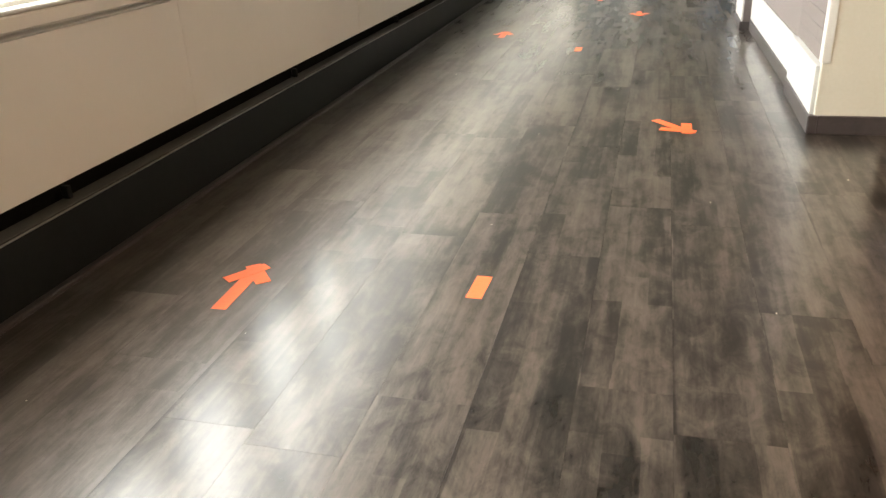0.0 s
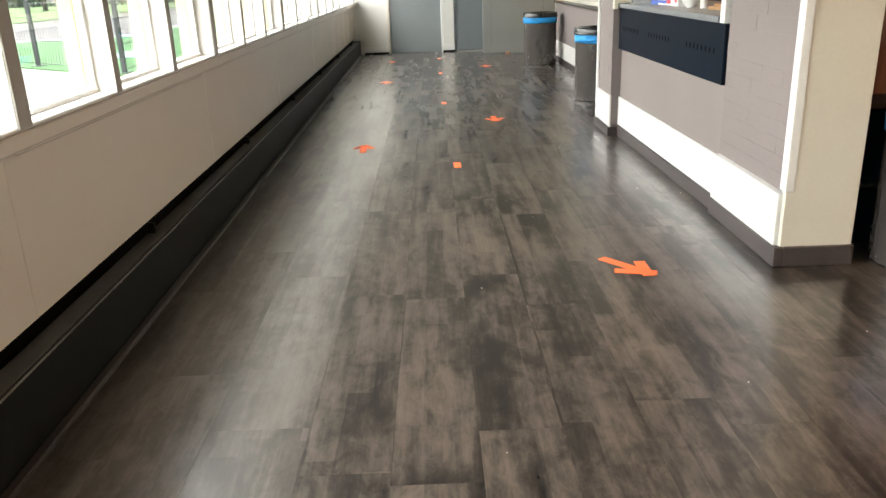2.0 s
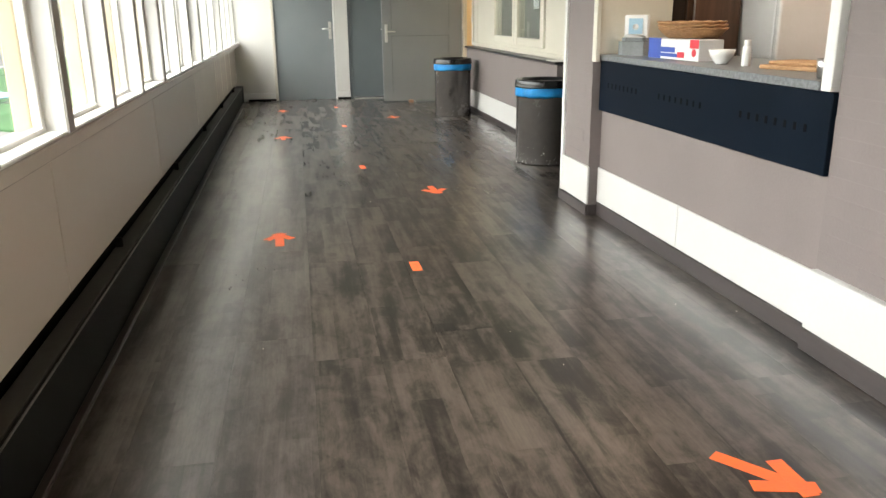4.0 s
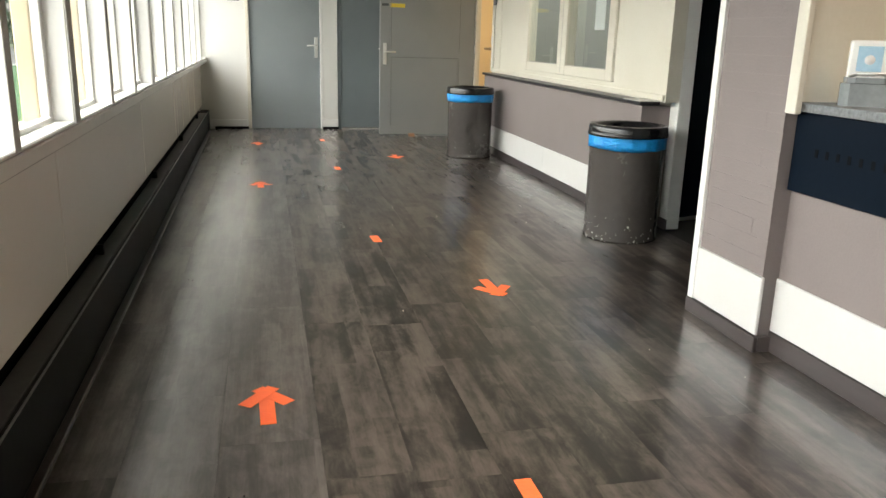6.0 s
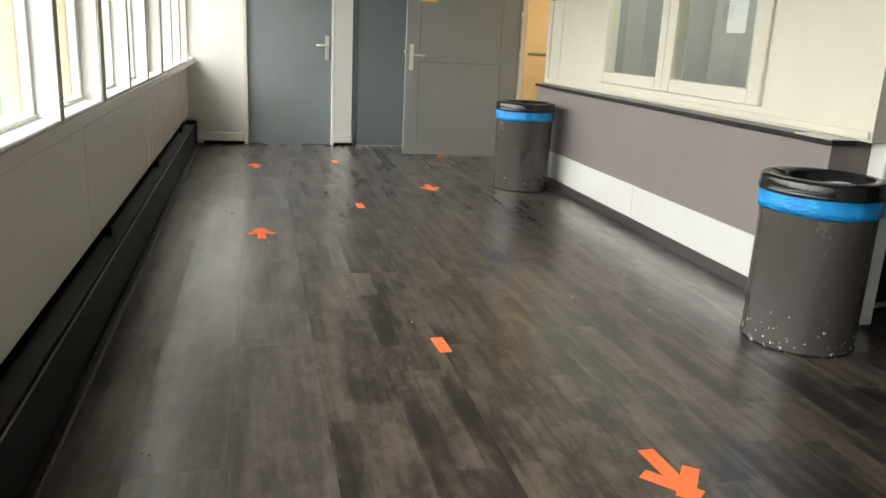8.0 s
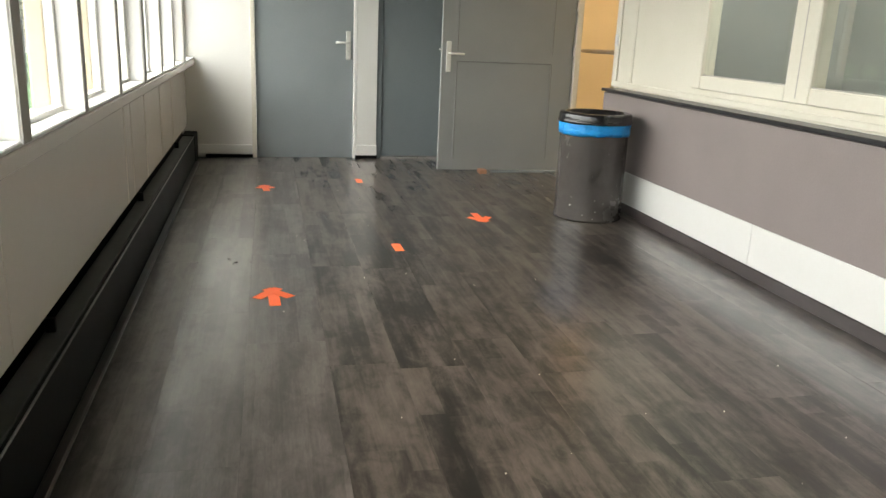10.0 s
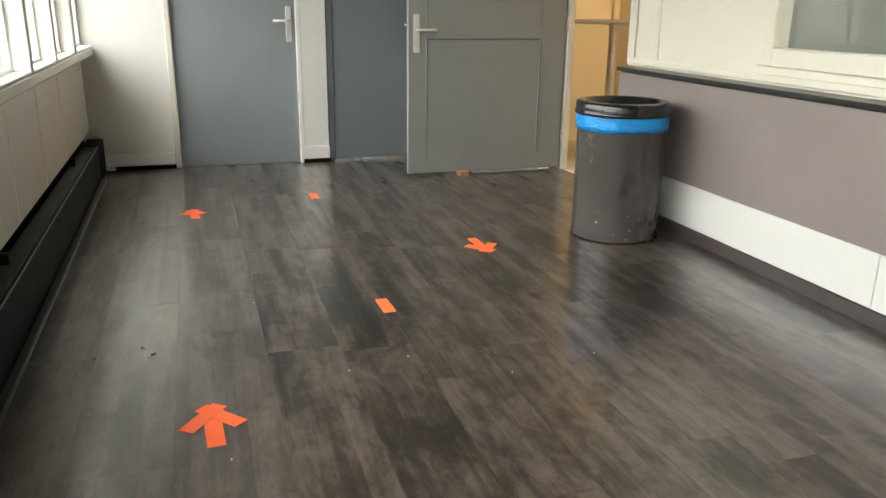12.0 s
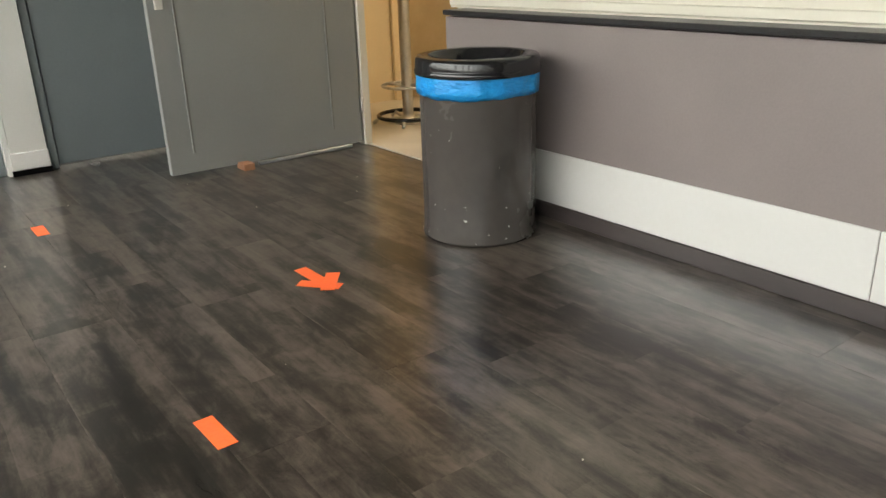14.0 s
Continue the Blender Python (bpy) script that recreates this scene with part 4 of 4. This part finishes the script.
def tape_arrow(x, y, deg, length, barb, w=0.05, spread=38, label="orange tape arrow stuck on the plank floor"):
    """An arrow of three tape strips: tip at (x, y), pointing deg from +x."""
    ar = thing("floor_arrow", label, "arrow", pose(x, y, 0.0, 0, 0, deg), group="orange floor arrows")
    tape_strip("stem", ar, -length, 0, -0.018, 0, w, 0.0006)
    q = radians(spread)
    for s in (1, -1):
        out, inn = Vector((-math.cos(q), s * math.sin(q))), Vector((-math.sin(q), -s * math.cos(q)))
        p0, p1 = inn * (w / 2) - out * 0.012, inn * (w / 2) + out * barb
        tape_strip("barb", ar, p0.x, p0.y, p1.x, p1.y, w, 0.0016 + 0.001 * (s > 0))
    return ar


tape_arrow(-1.14, 2.945, 92, 0.31, 0.14, label="orange tape arrow with a torn shiny tip")
tape_arrow(-1.152, 7.615, 92, 0.27, 0.15)
tape_arrow(-1.188, 11.545, 93, 0.24, 0.155)
tape_arrow(-1.234, 13.99, 96, 0.21, 0.12)
tape_arrow(0.312, 4.665, -52, 0.29, 0.165)
tape_arrow(-0.052, 8.465, -87, 0.262, 0.16)
tape_arrow(0.155, 12.772, -89, 0.25, 0.145)
for x, y, a in ((-0.371, 2.907, 88), (-0.452, 6.83, 91), (-0.497, 9.61, 93), (-0.498, 12.205, 92), (-0.497, 14.17, 90)):
    dsh = thing("floor_dash", "orange tape dash stuck on the plank floor", "tape", pose(x, y, 0.0, 0, 0, a), group="orange floor dashes")
    tape_strip("strip", dsh, -0.075, 0, 0.075, 0, 0.05, 0.0006)

# small litter on the floor
rg = random.Random(5)
grit = bmesh.new()
for x, y, n, s in ((-1.35, 6.8, 5, 0.10), (-1.25, 6.95, 4, 0.06), (-1.42, 12.0, 9, 0.09), (-1.2, 9.4, 2, 0.03), (-1.5, 8.9, 2, 0.02)):
    for _ in range(n):
        r = rg.uniform(0.002, 0.0045)
        bmesh.ops.create_icosphere(grit, subdivisions=1, radius=r, matrix=Matrix.Translation((x + rg.gauss(0, s), y + rg.gauss(0, s * 0.6), r * 0.5)))
tagged(part("floor_grit", grit, M_DIRT), "dark grit and crumbs on the floor", "litter", kind="stuff")
crumb = bmesh.new()
for _ in range(46):
    x, y = rg.uniform(-1.4, 1.0), rg.uniform(1.5, 14.5)
    r = rg.uniform(0.0012, 0.0032)
    bmesh.ops.create_icosphere(crumb, subdivisions=1, radius=r, matrix=Matrix.Translation((x, y, r * 0.5)))
tagged(part("floor_crumbs", crumb, M_CRUMB), "pale crumbs scattered on the floor", "litter", kind="stuff")

# ---- outdoors ----
setting("ground", bm_box(-600, -1.96, -500, 700, -0.5, -0.16), M_ROAD, "grey asphalt ground around the building", "ground")
setting("pavement", bm_prism([(-1.97, -30), (-1.97, 60), (-4.2, 60), (-4.2, 13.2), (-12.0, 19.3), (-14, 17), (-14, -30)], -0.16, -0.10), M_PAVE, "pale concrete paving beside the building", "pavement")
setting("lawn", bm_prism([(-4.2, 13.25), (-12.0, 19.35), (-14.0, 22.5), (-9.0, 24.5), (-9.0, 60), (-4.2, 60)], -0.16, -0.085), M_TURF, "bright green playground turf", "lawn")
setting("kerb", bm_prism([(-12.0, 19.42), (-14.05, 22.5), (-9.05, 24.55), (-9.05, 60), (-9.2, 60), (-9.2, 24.7), (-14.3, 22.6), (-12.2, 19.3)], -0.16, -0.05), M_PLINTH, "pale concrete kerb edging the turf", "kerb")
setting("lawn_far", bm_prism([(-20, 30), (-16, 75), (-90, 75), (-90, 30)], -0.16, -0.12), M_GRASS, "sunlit lawn beyond the road", "lawn")
spot = thing("play_tile", "round blue rubber tile on the turf", "mat", pose(-6.6, 18.2, -0.085))
part("tile", bm_lathe([(0.001, 0.0), (0.7, 0.0), (0.7, 0.02), (0.66, 0.03), (0.001, 0.03)], 40), M_CLEAR, spot)


def fence_panel(a, b, h):
    """One mesh panel with a post at its start."""
    a, b = Vector((*a, -0.13)), Vector((*b, -0.13))
    f = thing("fence_panel", "dark green steel mesh fence panel on posts", "fence", Matrix.Translation(a), group="fence panels")
    d = b - a
    part("post", bm_box(-0.035, 0.035, -0.035, 0.035, 0, h + 0.05, 0.004), M_FENCE, f)
    part("foot_plate", bm_box(-0.10, 0.10, -0.10, 0.10, 0, 0.06, 0.004), M_FENCE, f)
    wires = bmesh.new()
    n = int(d.length / 0.10)
    for k in range(1, n):
        p = d * (k / n)
        bm_tube([p + Vector((0, 0, 0.08)), p + Vector((0, 0, h))], 0.0035, 4, wires)
    for z in (0.1, 0.5, 0.9, h):
        bm_tube([Vector((0, 0, z)), d + Vector((0, 0, z))], 0.006, 4, wires)
    tagged(part("mesh", wires, M_FENCE, f), kind="stuff")
    return f


corners = [(-12.4, 19.9), (-10.1, 18.15), (-7.85, 16.4), (-5.6, 14.6), (-5.6, 17.0), (-5.6, 19.4), (-5.6, 21.8), (-5.6, 24.2), (-5.6, 26.6), (-5.6, 29.0)]
for a, b in zip(corners, corners[1:]):
    fence_panel(a, b, 1.15)
lp = thing("lamp_post", "tall slender white lamp post by the road", "street lamp", pose(-9.6, 27.0, -0.16))
part("pole", bm_tube([(0, 0, 0), (0, 0, 2.5), (0, 0, 5.5)], [0.07, 0.055, 0.04], 12), M_PLINTH, lp)
part("lantern", bm_lathe([(0.03, 5.5), (0.16, 5.6), (0.2, 5.75), (0.001, 5.85)], 16), M_STEEL, lp)


def tree(at, h, seed, name="tree", label="leafy green tree beyond the road"):
    r = random.Random(seed)
    t = thing(name, label, "tree", at, group="trees")
    top = Vector((r.uniform(-0.4, 0.4), r.uniform(-0.4, 0.4), h * 0.58))
    tr = bm_tube([(0, 0, -0.1), top * 0.35 + Vector((0.08, 0, 0)), top * 0.7, top], [0.035 * h, 0.026 * h, 0.018 * h, 0.008 * h], 10)
    hubs = []
    for k in range(11):
        a, q = k * 2.4 + r.uniform(-0.4, 0.4), r.uniform(0.28, 0.98)
        p = top * q
        e = p + Vector((math.cos(a), math.sin(a), r.uniform(0.25, 0.9))) * h * r.uniform(0.14, 0.30)
        bm_tube([p, (p + e) / 2 + Vector((0, 0, -0.02 * h)), e], [0.010 * h, 0.007 * h, 0.003 * h], 6, tr)
        hubs.append((e, h * r.uniform(0.10, 0.19)))
    hubs.append((top + Vector((0, 0, h * 0.15)), h * 0.18))
    part("trunk", tr, M_BARK, t)
    crown = bmesh.new()
    for c, s in hubs:
        for _ in range(330):
            u = Vector((r.gauss(0, 1), r.gauss(0, 1), r.gauss(0, 0.8)))
            u = u.normalized() * (s * r.uniform(0.35, 1.08))
            q = c + u
            m = Euler((r.uniform(0, 6.3), r.uniform(0, 6.3), r.uniform(0, 6.3))).to_matrix()
            z = h * r.uniform(0.020, 0.042)
            crown.faces.new([crown.verts.new(q + m @ Vector(v)) for v in ((-z, 0, 0), (0, -z * 0.5, z * 0.15), (z, 0, 0), (0, z * 0.5, z * 0.15))])
    tagged(part("crown", crown, M_LEAF, t), kind="stuff")
    return t


first = tree(pose(-24, 40, -0.16), 5.2, 3)
copies = [(-29, 38, 1, 20), (-37, 47, 1, 80), (-21, 52, 1, 140), (-44, 50, 1, 200), (-14, 62, 1, 260), (-40, 36, 1, 300), (-50, 40, 1, 30), (-27, 58, 1, 110), (-55, 52, 1, 170), (-10, 70, 1, 50), (-46, 30, 1, 10), (-18, 60, 1, 70), (-33, 56, 1, 130)]
second = tree(pose(-33, 44, -0.16), 5.8, 9)
for k, (x, y, s, a) in enumerate(copies):
    copy_thing(first if k % 2 else second, pose(x, y, -0.16, 0, 0, a))


def hedge(at, length, height, seed):
    """A run of shrubs with an uneven top, made of leaf clumps."""
    rh = random.Random(seed)
    h = thing("hedge", "dark green shrub hedge beyond the lawn", "hedge", at, group="hedges")
    hb = bmesh.new()
    for _ in range(int(length * 260)):
        x = rh.uniform(0, length)
        top = height * (0.72 + 0.28 * math.sin(x * 0.7 + seed) * math.sin(x * 0.23))
        q = Vector((x, rh.gauss(0, 0.5), rh.uniform(-0.05, 1) * top))
        m = Euler((rh.uniform(0, 6.3), rh.uniform(0, 6.3), rh.uniform(0, 6.3))).to_matrix()
        z = rh.uniform(0.10, 0.22)
        hb.faces.new([hb.verts.new(q + m @ Vector(v)) for v in ((-z, 0, 0), (0, -z * 0.6, z * 0.1), (z, 0, 0), (0, z * 0.6, z * 0.1))])
    tagged(part("foliage", hb, M_LEAF, h), kind="stuff")


hedge(pose(-6, 62, -0.16, 0, 0, 158), 34, 3.4, 1)
hedge(pose(-36, 73, -0.16, 0, 0, 215), 40, 3.6, 2)
hedge(pose(-66, 50, -0.16, 0, 0, 250), 40, 3.6, 3)
hedge(pose(-30, 33, -0.16, 0, 0, 150), 16, 2.0, 4)

# ---- bricks of the painted walls ----
def brick_mesh(w):
    bm = bm_box(-0.0035, 0.004, -w / 2, w / 2, -0.0336, 0.0336)
    me = bpy.data.meshes.new("brick")
    bm.to_mesh(me)
    bm.free()
    me.materials.append(M_BRICK)
    return me


def brick_field(parent, x, y0, y1, z0, z1):
    """Running bond of painted bricks on a face that looks to -x."""
    rb = random.Random(int(y0 * 100))
    meshes = {}
    rows = int((z1 - z0) / 0.070)
    for i in range(rows):
        y = y0 - (0.0 if i % 2 else 0.11)
        z = z0 + 0.035 + i * 0.070
        while y < y1 - 0.02:
            a, b = max(y, y0) + 0.0001, min(y + 0.22, y1) - 0.0001
            y += 0.22
            if b - a < 0.03:
                continue
            w = round(b - a, 3)
            if w not in meshes:
                meshes[w] = brick_mesh(w)
            ob = new("brick", meshes[w])
            ob.parent = parent
            ob.matrix_basis = pose(x + rb.uniform(-0.0006, 0.0006), (a + b) / 2, z, 0, rb.uniform(-0.5, 0.5), rb.uniform(-0.3, 0.3))


brick_field(near, CX + 0.0075, 4.765, 5.53, 0.318, 2.10)
brick_field(pier, 0.7735, 7.66, 8.123, 0.313, 2.10)

# ---- floor planks ----
SEAMS = [-1.86, -1.55, -1.285, -0.99, -0.742, -0.50, -0.262, -0.021] + [0.208 + 0.239 * k for k in range(9)]
planks = thing("plank_floor", "dark grey-brown vinyl plank floor with pale worn streaks", "floor", kind="structure")
plank_meshes = {}
rp = random.Random(21)
BOARD = 1.22
JOINT = {-0.99: 3.335, -0.742: 4.50, -0.021: 2.43, 0.208: 3.50}
rest = []
for a, b in zip(SEAMS, SEAMS[1:]):
    y = -2.45 - (rp.uniform(0.0, BOARD) if a not in JOINT else (-2.45 - JOINT[a]) % BOARD)
    while y < END_Y + 0.1:
        y0, y1 = max(y, -2.45), min(y + BOARD, END_Y + 0.1)
        y += BOARD
        if y1 - y0 < 0.05 or a > 1.25 and y0 > 5.4:
            continue
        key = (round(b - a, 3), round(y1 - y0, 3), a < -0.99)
        if a > 1.25 or y1 < 0.6:
            rest.append((a, b, y0, y1))
            continue
        if key not in plank_meshes:
            bm = bm_box(-key[0] / 2 + 0.0003, key[0] / 2 - 0.0003, -key[1] / 2 + 0.0003, key[1] / 2 - 0.0003, -0.005, 0.0)
            me = bpy.data.meshes.new("plank")
            bm.to_mesh(me)
            bm.free()
            # Window-side rows take the grey oak with glare in its colour.
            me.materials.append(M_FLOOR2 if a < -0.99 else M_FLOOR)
            plank_meshes[key] = me
        ob = new("plank", plank_meshes[key])
        ob.parent = planks
        ob.matrix_basis = pose((a + b) / 2, (y0 + y1) / 2, rp.uniform(-0.0001, 0.0001), rp.uniform(-0.005, 0.005), rp.uniform(-0.03, 0.03), 0)
for i in range(14):
    a = SEAMS[-1] + 0.239 * i
    for k in range(8):
        y0 = -2.45 + k * BOARD - (0.5 if i % 2 else 0.0)
        y1 = min(y0 + BOARD, 5.34)
        if y1 - max(y0, -2.45) > 0.05:
            rest.append((a, a + 0.239, max(y0, -2.45), y1))
    for k in range(2):
        y0 = 8.2 + k * BOARD
        y1 = min(y0 + BOARD, 10.06)
        rest.append((a, a + 0.239, y0, y1))
more = bmesh.new()
for a, b, y0, y1 in rest:
    bm_box(a + 0.0006, b - 0.0006, y0 + 0.0006, y1 - 0.0006, -0.005, 0.0, 0.0, 1, more)
tagged(part("plank_rest", more, M_FLOOR, planks), kind="stuff")
